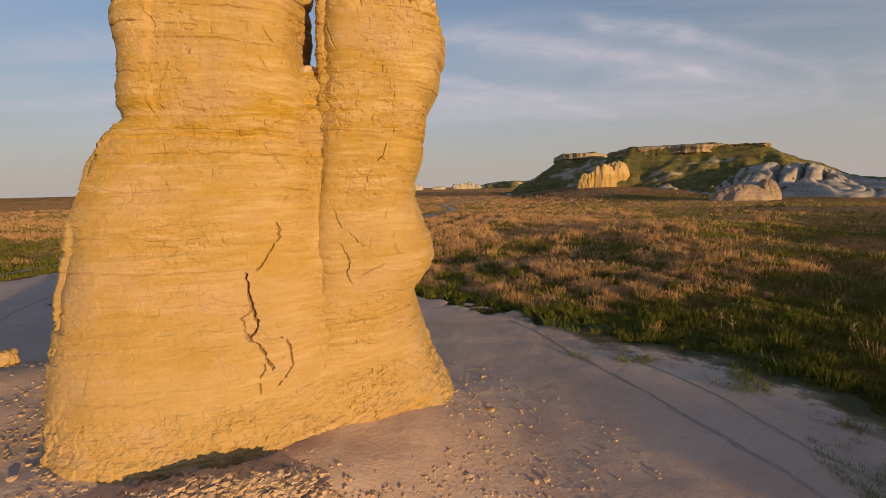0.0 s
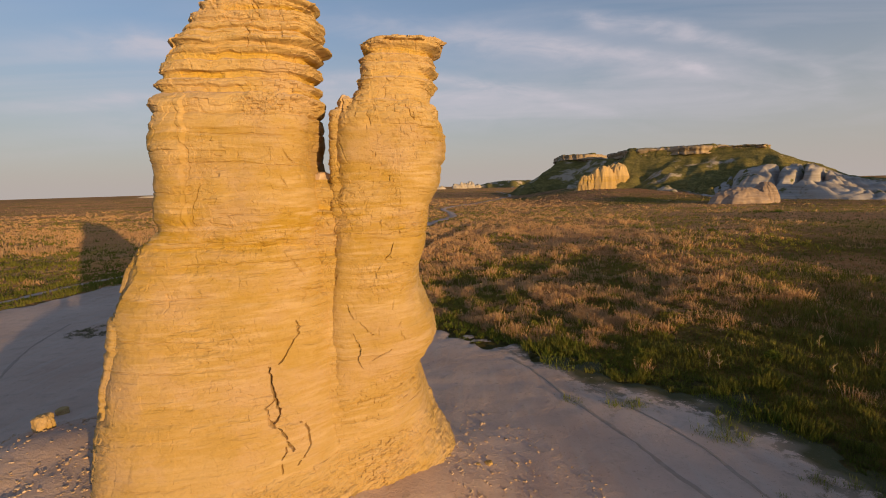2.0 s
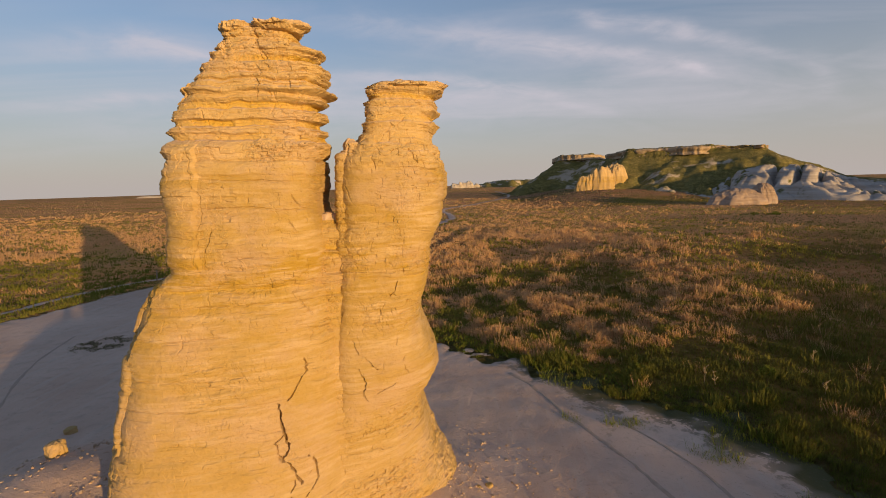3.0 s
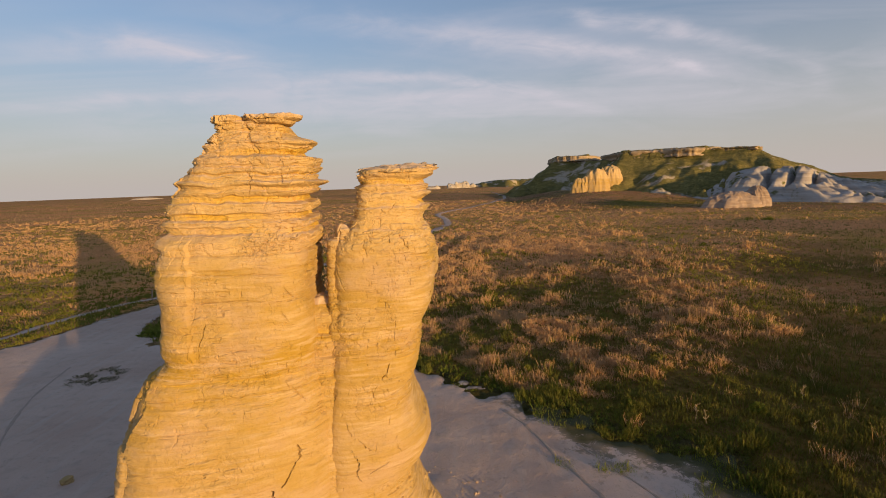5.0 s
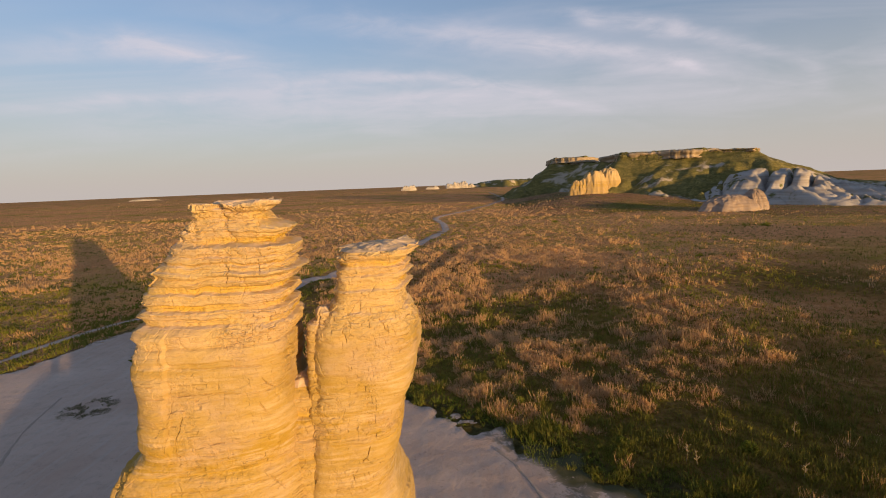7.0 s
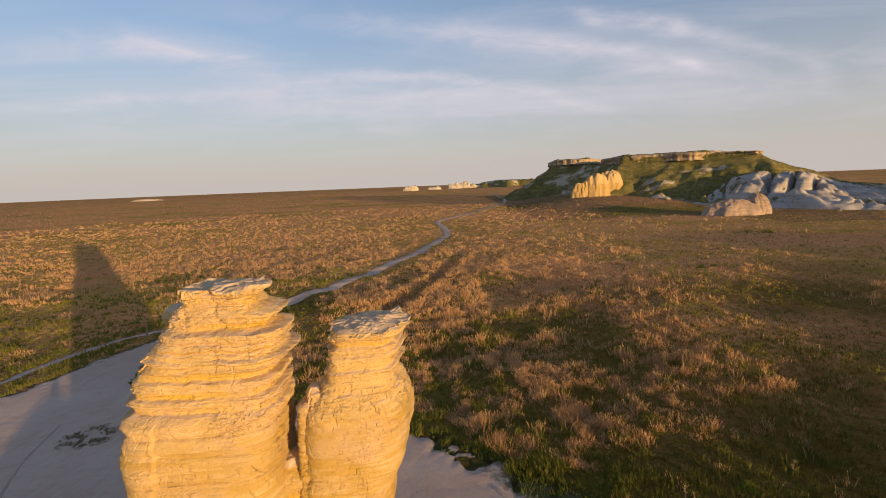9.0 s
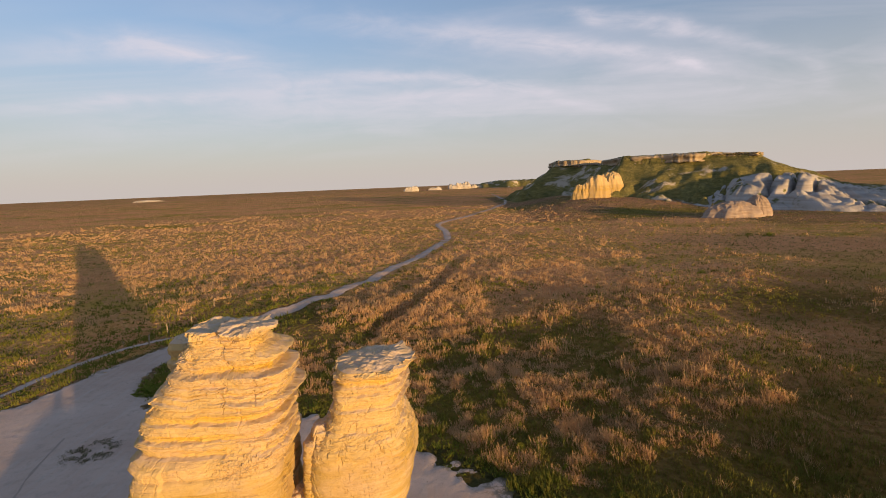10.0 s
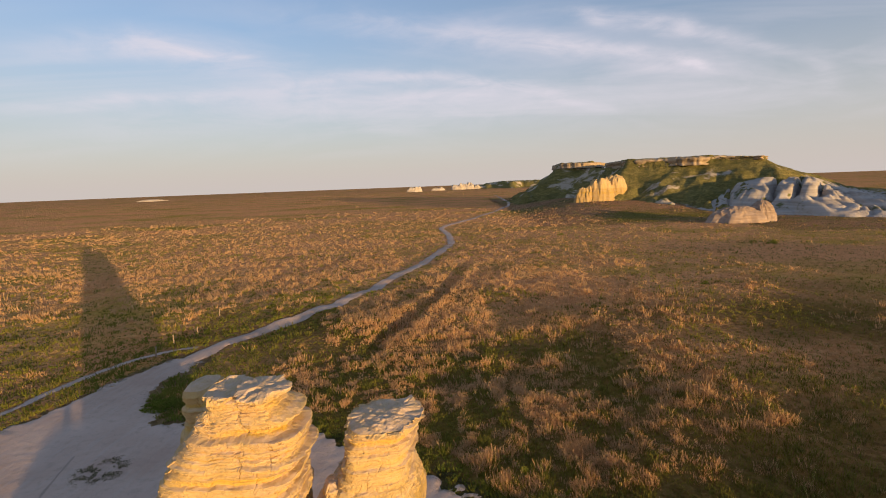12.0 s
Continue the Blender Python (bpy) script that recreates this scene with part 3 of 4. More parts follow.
    d = d + loose * (0.03 * layered(x * 2.6, y * 2.6, z * 4, 4, seed + 62, 0.62) + 0.04 * (hashed(np.floor(x * 4 + y).astype(np.int64), np.floor(y * 3).astype(np.int64), np.floor(z * 7).astype(np.int64), seed) - 0.5))
    # flaking upright slabs on the shaded flank
    flank = step(-0.45, -0.8, c * full) * step(9.2, 8.2, z)
    run = (y - 0.6 * x) * 1.5 + 0.35 * layered(z * 0.6, x * 0.4, 0, 3, seed + 33)
    flake = hashed(np.floor(run).astype(np.int64), np.floor(z * 0.45 + 3.1 * hashed(np.floor(run).astype(np.int64), 1, 1, seed)).astype(np.int64), 4, seed)
    d = d + flank * (0.22 * (flake - 0.5) - 0.10 * np.exp(-((run - np.floor(run)) / 0.12) ** 2))
    # thin partings between the beds
    for k in range(34):
        level = zs[0] + 0.6 + (zs[-1] - zs[0]) * (k + hashed(k, 3, 1, seed)) / 35
        near = slice(*np.searchsorted(zs, (level - 0.2, level + 0.2)))
        xk, yk = x[near], y[near]
        held = step(0.05, 0.30, grain(xk * 0.45 + 7 * k, yk * 0.45, k, seed + 70))
        d[near] -= 0.032 * held * np.exp(-((zw[near] - level + 0.05 * grain(xk * 0.6, yk * 0.6, k, seed + 71)) / 0.016) ** 2)
    # short broken cracks, mostly steep
    g = np.random.default_rng(seed)
    for k in range(int(rows * 0.10)):
        z0 = g.uniform(zs[0], zs[-1])
        high, lean = 0.05 + 0.3 * g.uniform() ** 3, g.normal(0, 0.5)
        near = slice(*np.searchsorted(zs, (z0 - high, z0 + high)))
        if near.stop - near.start < 3:
            continue
        x0 = g.uniform(xl[near.start], xr[near.start])
        xk, zk = x[near], z[near]
        off = xk - x0 - lean * (zk - z0) - 0.02 * grain(zk * 9, k, 0, seed + 75) - 0.04 * (hashed(np.floor(zk * 16).astype(np.int64), k, 2, seed) - 0.5)
        d[near] -= g.uniform(0.008, 0.045) * np.exp(-(off / (0.010 + 0.010 * g.uniform())) ** 2) * (1 - ((zk - z0) / high) ** 2) * (s < 0)
    front = step(0.15, -0.15, s * full)
    if name == "tall_spire":
        # a joint parts a pillar from the main face; the pillar stands a little proud
        joint = -5.97 + 0.10 * grain(z * 1.3, 0, 0, seed + 7) + 0.05 * grain(z * 5, 0, 0, seed + 8)
        d = d + 0.10 * step(0.03, -0.03, x - joint) * front * step(9.0, 9.6, z) * step(12.5, 12.2, z)
    for line, width, deep in cracks:
        best = np.full(x.shape, 9.0)
        wx = x + 0.06 * layered(z * 2.4, 0, 0, 3, seed + 7) + 0.035 * grain(z * 5.5, 0, 0, seed + 10) + 0.02 * grain(z * 13, 0, 0, seed + 14)
        broad = 0.55 * width * (0.3 + 1.2 * np.abs(grain(z * 2.7, 0, 0, seed + 9)))
        for (ax, az), (bx, bz) in zip(line, line[1:]):
            dx, dz = bx - ax, bz - az
            k = np.clip(((wx - ax) * dx + (z - az) * dz) / (dx * dx + dz * dz), 0, 1)
            best = np.minimum(best, np.hypot(wx - ax - k * dx, z - az - k * dz))
        d = d - 0.5 * deep * np.exp(-(best / broad) ** 4) * front - 0.02 * np.exp(-(best / 0.2) ** 2) * front
    rise = -np.gradient(d, axis=0) / (zs[1] - zs[0])
    # upward-facing ledges near the top get the painted skylight too
    top_skylight = 0.75 * step(0.6, 1.8, (rise + np.roll(rise, 1, 1) + np.roll(rise, -1, 1)) / 3) * step(rough_from - 0.6, rough_from, z)
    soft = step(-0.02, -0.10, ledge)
    x, y = x + nx * d, y + ny * d
    z = z + 0.03 * layered(x * 3, y * 3, z * 3, 3, seed + 12) * step(zs[-1], zs[-1] - 0.3, z)
    co = np.stack([x, y, z], -1).reshape(-1, 3)
    i = np.arange(rows - 1)[:, None] * cols
    j = np.arange(cols)[None]
    k = (j + 1) % cols
    faces = np.stack([i + j, i + k, i + cols + k, i + cols + j], -1).reshape(-1, 4)
    # broken, slightly domed top
    ring = (rows - 1) * cols
    tops, cap_faces, prev, mid = [], [], ring, co[ring:].mean(0)
    for t in np.linspace(0.03, 0.98, 26):
        p = co[ring:ring + cols] * (1 - t) + mid * t
        p[:, 2] += 0.12 * (1 - (1 - t) ** 3) + 0.07 * layered(p[:, 0] * 1.8, p[:, 1] * 1.8, 0, 4, seed + 11, 0.6) * min(1, t * 4)
        start = len(co) + len(tops) * cols
        tops.append(p)
        ahead = (np.arange(cols) + 1) % cols
        cap_faces.append(np.stack([prev + np.arange(cols), prev + ahead, start + ahead, start + np.arange(cols)], -1))
        prev = start
    ob = soup(name, np.concatenate([co] + tops), np.concatenate([faces] + cap_faces), M_ROCK, parent, smooth=False)
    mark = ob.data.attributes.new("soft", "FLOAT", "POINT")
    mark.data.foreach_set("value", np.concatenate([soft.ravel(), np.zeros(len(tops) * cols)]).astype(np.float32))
    mark = ob.data.attributes.new("top_skylight", "FLOAT", "POINT")
    mark.data.foreach_set("value", np.concatenate([top_skylight.ravel(), np.ones(len(tops) * cols)]).astype(np.float32))
    return ob


rock = empty("chalk_rock", "golden layered chalk rock with two spires on a dirt apron", "rock formation")
TALL_WEST = [(-0.8, -9.15), (1.6, -9.0), (3.0, -8.95), (4.3, -8.95), (5.5, -8.75), (7.2, -8.3), (8.0, -8.0), (8.8, -7.65), (9.2, -7.06), (10.0, -6.98), (10.6, -6.9), (11.1, -6.98), (11.5, -6.98), (11.85, -6.88), (12.2, -6.96), (12.4, -6.94), (12.5, -6.88),
             (12.72, -7.02), (12.84, -6.86), (13.1, -6.88), (13.45, -6.78), (13.52, -6.58), (13.8, -6.48), (14.0, -6.42), (14.1, -6.25), (14.34, -6.1), (14.5, -5.95), (14.68, -5.92), (14.95, -5.75), (15.1, -5.62), (15.3, -5.55)]
TALL_EAST = [(-0.8, -1.4), (1.6, -2.0), (3.0, -2.3), (5.5, -2.7), (7.2, -2.95), (9.4, -3.22), (10.75, -3.38), (11.7, -3.27), (12.4, -3.24), (12.5, -3.2), (12.9, -3.26), (13.3, -3.24), (13.5, -3.26), (13.6, -3.22), (13.68, -3.1), (13.74, -3.1),
             (13.8, -3.22), (14.1, -3.14), (14.36, -3.16), (14.44, -3.3), (14.6, -3.32), (14.74, -3.2), (14.8, -3.2), (14.86, -3.34), (15.0, -3.6), (15.3, -3.85)]
TALL_FRONT = [(-0.8, 9.2), (1.6, 9.7), (3.0, 10.0), (5.5, 10.4), (8.0, 10.8), (9.4, 11.05), (12.3, 11.35), (12.5, 11.5), (13.5, 11.62), (14.36, 11.75), (14.46, 11.95), (15.3, 12.15)]
TALL_BACK = [(-0.8, 17.5), (3.0, 16.6), (8.0, 15.5), (10.0, 14.5), (11.8, 14.1), (14.2, 14.0), (15.3, 13.75)]
SHORT_WEST = [(-0.8, -5.0), (1.2, -4.4), (3.0, -3.9), (4.8, -3.5), (6.6, -3.25), (8.4, -3.05), (9.6, -2.95), (10.1, -2.85), (11.75, -2.8), (12.0, -2.74), (12.1, -2.62), (12.3, -2.46), (12.5, -2.34), (12.74, -2.22), (13.05, -2.1), (13.3, -2.08), (13.5, -2.12), (13.62, -2.02), (13.86, -2.04), (13.98, -1.96)]
SHORT_EAST = [(-0.8, 0.35), (0.4, 0.1), (1.2, -0.1), (1.63, -0.25), (1.9, -0.4), (2.6, -0.62), (3.3, -0.8), (3.9, -0.95), (4.35, -1.02), (4.8, -0.98), (5.25, -0.62), (5.65, -0.46), (6.3, -0.56), (6.9, -0.76), (7.3, -0.88), (7.7, -0.88), (8.3, -0.62), (8.9, -0.5), (9.45, -0.4), (10.1, -0.14),
              (10.6, -0.04), (10.9, 0.05), (11.7, 0.07), (12.0, -0.14), (12.36, -0.24), (12.6, -0.26), (12.95, -0.2), (13.1, -0.22), (13.3, -0.16), (13.5, -0.18), (13.7, -0.12), (13.86, -0.02), (13.98, 0.0)]
SHORT_FRONT = [(-0.8, 12.6), (1.2, 12.5), (3.0, 12.35), (4.8, 12.2), (6.6, 12.2), (9.2, 12.3), (11.9, 12.35), (12.4, 12.6), (13.2, 12.85), (13.55, 12.92), (13.98, 12.92)]
SHORT_BACK = [(-0.8, 18.2), (3.0, 16.7), (7.5, 15.6), (11.7, 15.3), (13.98, 15.0)]
TALL_RELIEF = [(2.0, 0.05), (2.3, 0.0), (4.6, 0.03), (4.75, -0.02), (6.2, 0.03), (6.3, -0.02), (7.35, 0.03), (7.45, -0.02), (8.6, 0.02), (8.7, -0.05), (8.76, -0.08), (8.83, -0.02), (9.25, -0.01), (9.4, 0.05), (9.8, 0.08), (10.4, 0.08), (10.75, 0.03), (10.82, -0.02), (10.95, 0.0),
               (11.2, 0.05), (11.5, 0.04), (11.56, -0.01), (11.62, 0.04), (11.9, 0.05), (11.95, -0.02), (12.0, 0.05), (12.15, 0.09), (12.35, 0.12), (12.42, 0.06), (12.46, -0.10), (12.58, -0.09), (12.64, 0.02), (12.76, 0.05), (12.80, -0.15), (12.94, -0.13), (12.98, 0.03), (13.20, 0.08),
               (13.24, -0.15), (13.38, -0.13), (13.42, 0.02), (13.50, 0.1), (13.54, 0.02), (13.62, 0.0), (13.68, 0.14), (13.74, 0.15), (13.78, 0.02), (13.9, 0.0), (13.96, -0.09), (14.0, 0.03), (14.1, 0.06), (14.14, -0.02), (14.2, 0.05), (14.36, 0.08), (14.42, -0.16),
               (14.5, -0.18), (14.6, -0.06), (14.66, 0.0), (14.70, -0.04), (14.76, 0.05), (14.83, 0.08), (14.9, 0.0), (15.0, -0.02), (15.06, -0.07), (15.3, -0.07)]
SHORT_RELIEF = [(5.0, 0.02), (6.3, 0.03), (6.4, -0.03), (8.6, 0.02), (8.74, -0.06), (8.83, 0.0), (9.6, -0.03), (9.9, 0.02), (10.3, 0.05), (10.6, 0.03), (10.7, -0.03), (10.8, 0.04), (11.2, 0.05), (11.55, 0.03), (11.62, -0.03), (11.75, 0.03), (11.85, 0.08), (12.1, 0.1), (12.3, 0.05), (12.4, -0.02),
                (12.6, -0.04), (12.7, -0.02), (12.85, 0.06), (12.93, 0.09), (12.97, -0.06), (13.08, -0.12), (13.16, -0.05), (13.26, 0.08), (13.32, 0.07), (13.37, -0.06), (13.45, 0.04), (13.52, 0.08), (13.57, -0.09), (13.66, -0.15), (13.74, -0.05), (13.84, 0.06), (13.98, 0.08)]
TALL_CRACKS = [([(-3.6, 6.85), (-3.66, 6.45), (-3.88, 6.1), (-4.0, 5.85)], 0.024, 0.16), ([(-4.25, 5.8), (-4.18, 5.31), (-4.1, 5.08), (-4.08, 4.55), (-4.14, 4.3)], 0.030, 0.4), ([(-4.2, 4.45), (-3.99, 4.02), (-3.89, 3.6)], 0.026, 0.3),
               ([(-4.11, 5.05), (-4.36, 4.83), (-4.3, 4.56), (-4.15, 4.3)], 0.022, 0.12), ([(-3.62, 4.3), (-3.52, 3.9), (-3.57, 3.5), (-3.75, 3.2)], 0.022, 0.22), ([(-4.02, 3.75), (-4.08, 3.4), (-4.05, 3.15)], 0.022, 0.16), ([(-6.0, 12.2), (-5.98, 11.5), (-5.9, 10.8), (-5.95, 10.3), (-6.04, 9.3)], 0.024, 0.14),
               ([(-5.62, 10.3), (-5.72, 10.0), (-5.82, 9.75), (-5.79, 9.35)], 0.022, 0.16), ([(-4.51, 14.05), (-4.46, 13.73), (-4.51, 13.5)], 0.028, 0.16), ([(-4.62, 15.2), (-4.55, 14.85), (-4.4, 14.5)], 0.09, 0.10)]
SHORT_CRACKS = [([(-2.6, 7.05), (-2.59, 6.95), (-2.49, 6.7)], 0.06, 0.3), ([(-2.42, 6.3), (-2.35, 5.98), (-2.22, 5.3)], 0.026, 0.22), ([(-1.34, 8.65), (-1.51, 8.2)], 0.024, 0.12), ([(-1.52, 5.75), (-1.93, 5.5)], 0.02, 0.08),
                ([(-1.75, 12.1), (-1.75, 11.7)], 0.018, 0.08), ([(-0.8, 12.2), (-0.6, 11.8)], 0.018, 0.08), ([(-2.3, 6.6), (-1.95, 6.2)], 0.022, 0.12)]
spire("tall_spire", rock, TALL_WEST, TALL_EAST, TALL_FRONT, TALL_BACK, [(0, 0.42), (3, 0.36), (5, 0.24), (9, 0.18), (12, 0.08), (15, 0.05)], [(0, 2.15), (4, 2.5), (6, 3.0), (9, 3.6), (12.4, 4.0), (14.4, 3.4)], TALL_CRACKS, TALL_RELIEF, 100, 560, 800, 12.4, ((0.0, 3.0), (12.0, 12.42)))
spire("short_spire", rock, SHORT_WEST, SHORT_EAST, SHORT_FRONT, SHORT_BACK, [(0, 0.7), (4, 0.55), (8, 0.2), (14, 0.15)], [(0, 2.3), (6, 2.9), (9, 3.8), (12.2, 3.4)], SHORT_CRACKS, SHORT_RELIEF, 300, 320, 680, 12.0, ((0.0, 3.0), (8.9, 9.6), (11.8, 12.35)))
# a third spire close behind, in the shade of the tall one
spire("rear_spire", rock, [(-0.8, -11.2), (4.0, -9.6), (9.0, -8.9), (12.0, -8.8), (13.9, -8.6)], [(-0.8, -5.5), (4.0, -6.2), (9.0, -6.9), (12.0, -7.2), (13.9, -7.7)], [(-0.8, 14.8), (9.0, 15.6), (13.9, 16.2)], [(-0.8, 20.0), (9.0, 18.6), (13.9, 17.8)],
      [(0, 0.1), (14, 0.1)], [(0, 2.6), (14, 2.8)], [], [(8.0, 0.0), (8.7, -0.05), (9.0, 0.04), (12.3, 0.1), (12.5, -0.1), (13.2, 0.08), (13.3, -0.1), (13.7, 0.08), (13.9, 0.0)], 900, 150, 300, 12.4)
# broken blocks wedged in the cleft between the spires
spire("cleft_filling", rock, [(0.5, -4.4), (5.0, -3.9), (10.1, -3.75), (10.34, -3.6)], [(0.5, -2.2), (5.0, -2.3), (8.0, -2.45), (10.1, -2.55), (10.34, -2.7)], [(0.5, 11.9), (5.0, 11.95), (7.0, 12.15), (9.0, 12.25), (10.1, 12.45), (10.34, 12.65)], [(0.5, 15.0), (10.34, 14.2)],
      [(0.5, 0.35), (10.3, 0.25)], [(0.5, 3.0), (10.3, 3.0)], [], [(0.5, 0.0), (8.0, 0.0), (8.3, 0.08), (8.35, -0.1), (8.6, 0.06), (8.9, 0.1), (8.95, -0.12), (9.2, 0.08), (9.5, 0.05), (9.55, -0.12), (9.9, 0.08), (10.3, 0.0)], 700, 110, 420, 20.0, ((8.0, 10.4),))


def slab(x, y, rx, ry, z0, thick, tip, seed, lean=(0.0, 0.0)):
    """A hard slab of chalk that caps a spire, ragged at its edge, with a beak towards the east."""
    th = np.linspace(0, 2 * np.pi, 220, endpoint=False)[None]
    c, s = np.cos(th), np.sin(th)
    shape = np.array([(0.55, -0.03), (0.8, 0.0), (0.86, 0.08), (0.9, 0.2), (0.91, 0.32), (0.98, 0.42), (1.0, 0.6), (1.0, 0.72), (0.99, 0.84), (0.965, 0.95), (0.88, 0.98), (0.68, 1.0), (0.55, 1.0), (0.4, 1.03), (0.25, 1.04), (0.1, 1.05), (0.01, 1.05)])
    r, h = shape[:, :1], shape[:, 1:]
    rim = 1 + 0.13 * layered(c * 1.7 + seed, s * 1.7, h * 0.8, 5, 811, 0.65) + 0.09 * chipped(th * 0.5 + seed, h * 0.3, 0.22, 0.10, 819) + 0.05 * chipped(th * 0.5 + seed, h * 0.3, 0.09, 0.05, 821) + tip * np.exp(-((th - np.pi * 2 * (th > np.pi)) / 0.33) ** 2) * (0.4 + 0.6 * h)
    px = rx * r * rim * np.sign(c) * np.abs(c) ** 0.8
    py = ry * r * rim * np.sign(s) * np.abs(s) ** 0.8
    pz = z0 + thick * (h + 0.16 * layered(px * 2.4 + seed, py * 2.4, h, 4, 813, 0.6) * step(0.5, 0.8, h)) + lean[0] * px + lean[1] * py + thick * 0.25 * grain(px + seed, py, 0, 815) * (h > 0.5)
    # a step where the top layer has broken away
    pz = pz - 0.25 * thick * step(0.1, 0.22, layered(px * 0.9 + seed, py * 0.9, 3, 3, 817)) * step(0.85, 0.95, h)
    n, m = px.shape
    co = np.stack([px + x, py + y, pz], -1).reshape(-1, 3)
    i, j = np.arange(n - 1)[:, None] * m, np.arange(m)[None]
    k = (j + 1) % m
    ob = soup("cap_slab", co, np.stack([i + j, i + k, i + m + k, i + m + j], -1).reshape(-1, 4), M_ROCK, rock, smooth=False)
    # pale skylight put into the colour of the slab's upper face
    mark = ob.data.attributes.new("top_skylight", "FLOAT", "POINT")
    mark.data.foreach_set("value", np.broadcast_to(step(0.75, 0.95, h), px.shape).astype(np.float32).ravel())


slab(-5.15, 12.85, 0.55, 0.8, 15.22, 0.24, 0.0, 3.0)
slab(-4.2, 12.8, 0.55, 0.8, 15.25, 0.27, 0.5, 7.0)
slab(-1.0, 13.95, 1.0, 1.08, 13.84, 0.27, 0.08, 11.0, (0.0, 0.05))
# thin flake that leans on the short spire beside the cleft
spire("flake", rock, [(8.6, -2.9), (9.6, -2.98), (10.8, -2.98), (11.7, -2.96), (12.1, -2.84), (12.2, -2.74), (12.4, -2.68)], [(8.6, -2.2), (10.8, -2.2), (12.1, -2.1), (12.4, -2.2)], [(8.6, 12.35), (12.0, 12.42), (12.4, 12.6)], [(8.6, 13.9), (12.4, 13.6)],
      [(8.6, 0.1), (12, 0.1)], [(8.6, 3.0), (12, 3.0)], [([(-2.5, 12.4), (-2.45, 11.6), (-2.55, 10.6)], 0.05, 0.18)], [(8.6, 0.0), (9.5, 0.02), (9.58, -0.02), (10.7, 0.02), (10.75, -0.02), (11.5, 0.03), (11.55, -0.02), (12.4, 0.0)], 500, 150, 220, 11.6)


# ---- mesa and badlands ----
MESA_BLOCKS = (([(98, 476), (124, 462), (150, 520), (112, 570)], 33.3, 4.0, 35),
               ([(120, 462), (139, 380), (150, 400), (160, 520), (140, 520)], 26.5, 0.2, 40),
               ([(128, 373), (150, 362), (176, 350), (228, 400), (245, 480), (150, 480)], 31.6, 5.0, 40),
               ([(178, 350), (196, 338), (205, 334), (224, 378), (212, 420)], 29.8, 2.0, 46))


def mesa():
    whole = empty("mesa", "long flat-topped mesa with grassy slopes and pale caprock", "mesa")
    xs, ys = np.meshgrid(np.arange(40, 460, 1.7), np.arange(235, 640, 1.7), indexing="ij")
    wx = xs + 2.5 * layered(xs / 22, ys / 22, 0, 3, 71)
    wy = ys + 2.5 * layered(xs / 22, ys / 22, 9, 3, 73)
    z = np.full(xs.shape, -9.0)
    for poly, high, cliff, fall in MESA_BLOCKS:
        d = np.clip(edge_distance(wx, wy, poly), 0, None)
        gully = 1 + 0.22 * layered(xs / 13, ys / 13, 0, 3, 75) * step(2, 20, d)
        z = np.maximum(z, high + 0.4 * layered(xs / 6, ys / 6, 0, 3, 77) - cliff * step(0, 1.2, d) - (high - cliff + 5) * (1 - np.clip(1 - d * gully / fall / 1.5, 0, 1) ** 1.5))
    d = ribbon_distance(wx, wy, [(204, 345), (221, 338), (235, 335), (256, 335), (281, 335), (440, 350)], 4)
    crest = np.interp(xs, [204, 221, 235, 256, 281, 440], [29, 21, 16, 8.5, 5, 2])
    z = np.maximum(z, crest - 0.55 * np.clip(d, 0, None) * (1 + 0.3 * layered(xs / 8, ys / 8, 0, 3, 79)))
    z = z + 0.5 * layered(xs / 5, ys / 5, 0, 3, 81) * step(-8, 0, z)
    cloth("slope", xs, ys, np.maximum(z, -9), M_HILL, whole)
    # broken band of caprock round each flat top
    for n, (poly, high, cliff, fall) in enumerate(MESA_BLOCKS):
        if cliff < 1:
            continue
        ring = smooth_line(poly + poly[:1], 70)
        out = ring - ring.mean(0)
        out /= np.linalg.norm(out, axis=1)[:, None]
        lev = np.linspace(0, 1, 9)
        X, Y = ring[:, 0][:, None], ring[:, 1][:, None]
        proud = 0.3 + 1.0 * beds(lev[None] * cliff + 0 * X, X / 6, Y / 6, 0.9, 400 + n) + 1.8 * layered(X / 5, Y / 5, 0, 3, 410 + n)
        proud = np.clip(proud, -1.2, 1.6)
        proud[:, -1] = -9
        Z = high - cliff * 1.25 + lev[None] * cliff * 1.3 + 0.35 * layered(X / 4, Y / 4, 0, 3, 420 + n)
        wob = np.stack([2.5 * layered(X / 22, Y / 22, 0, 3, 71), 2.5 * layered(X / 22, Y / 22, 9, 3, 73)], -1)
        cloth("caprock", X + out[:, 0][:, None] * proud - wob[..., 0], Y + out[:, 1][:, None] * proud - wob[..., 1], Z, M_CAP, whole)


mesa()


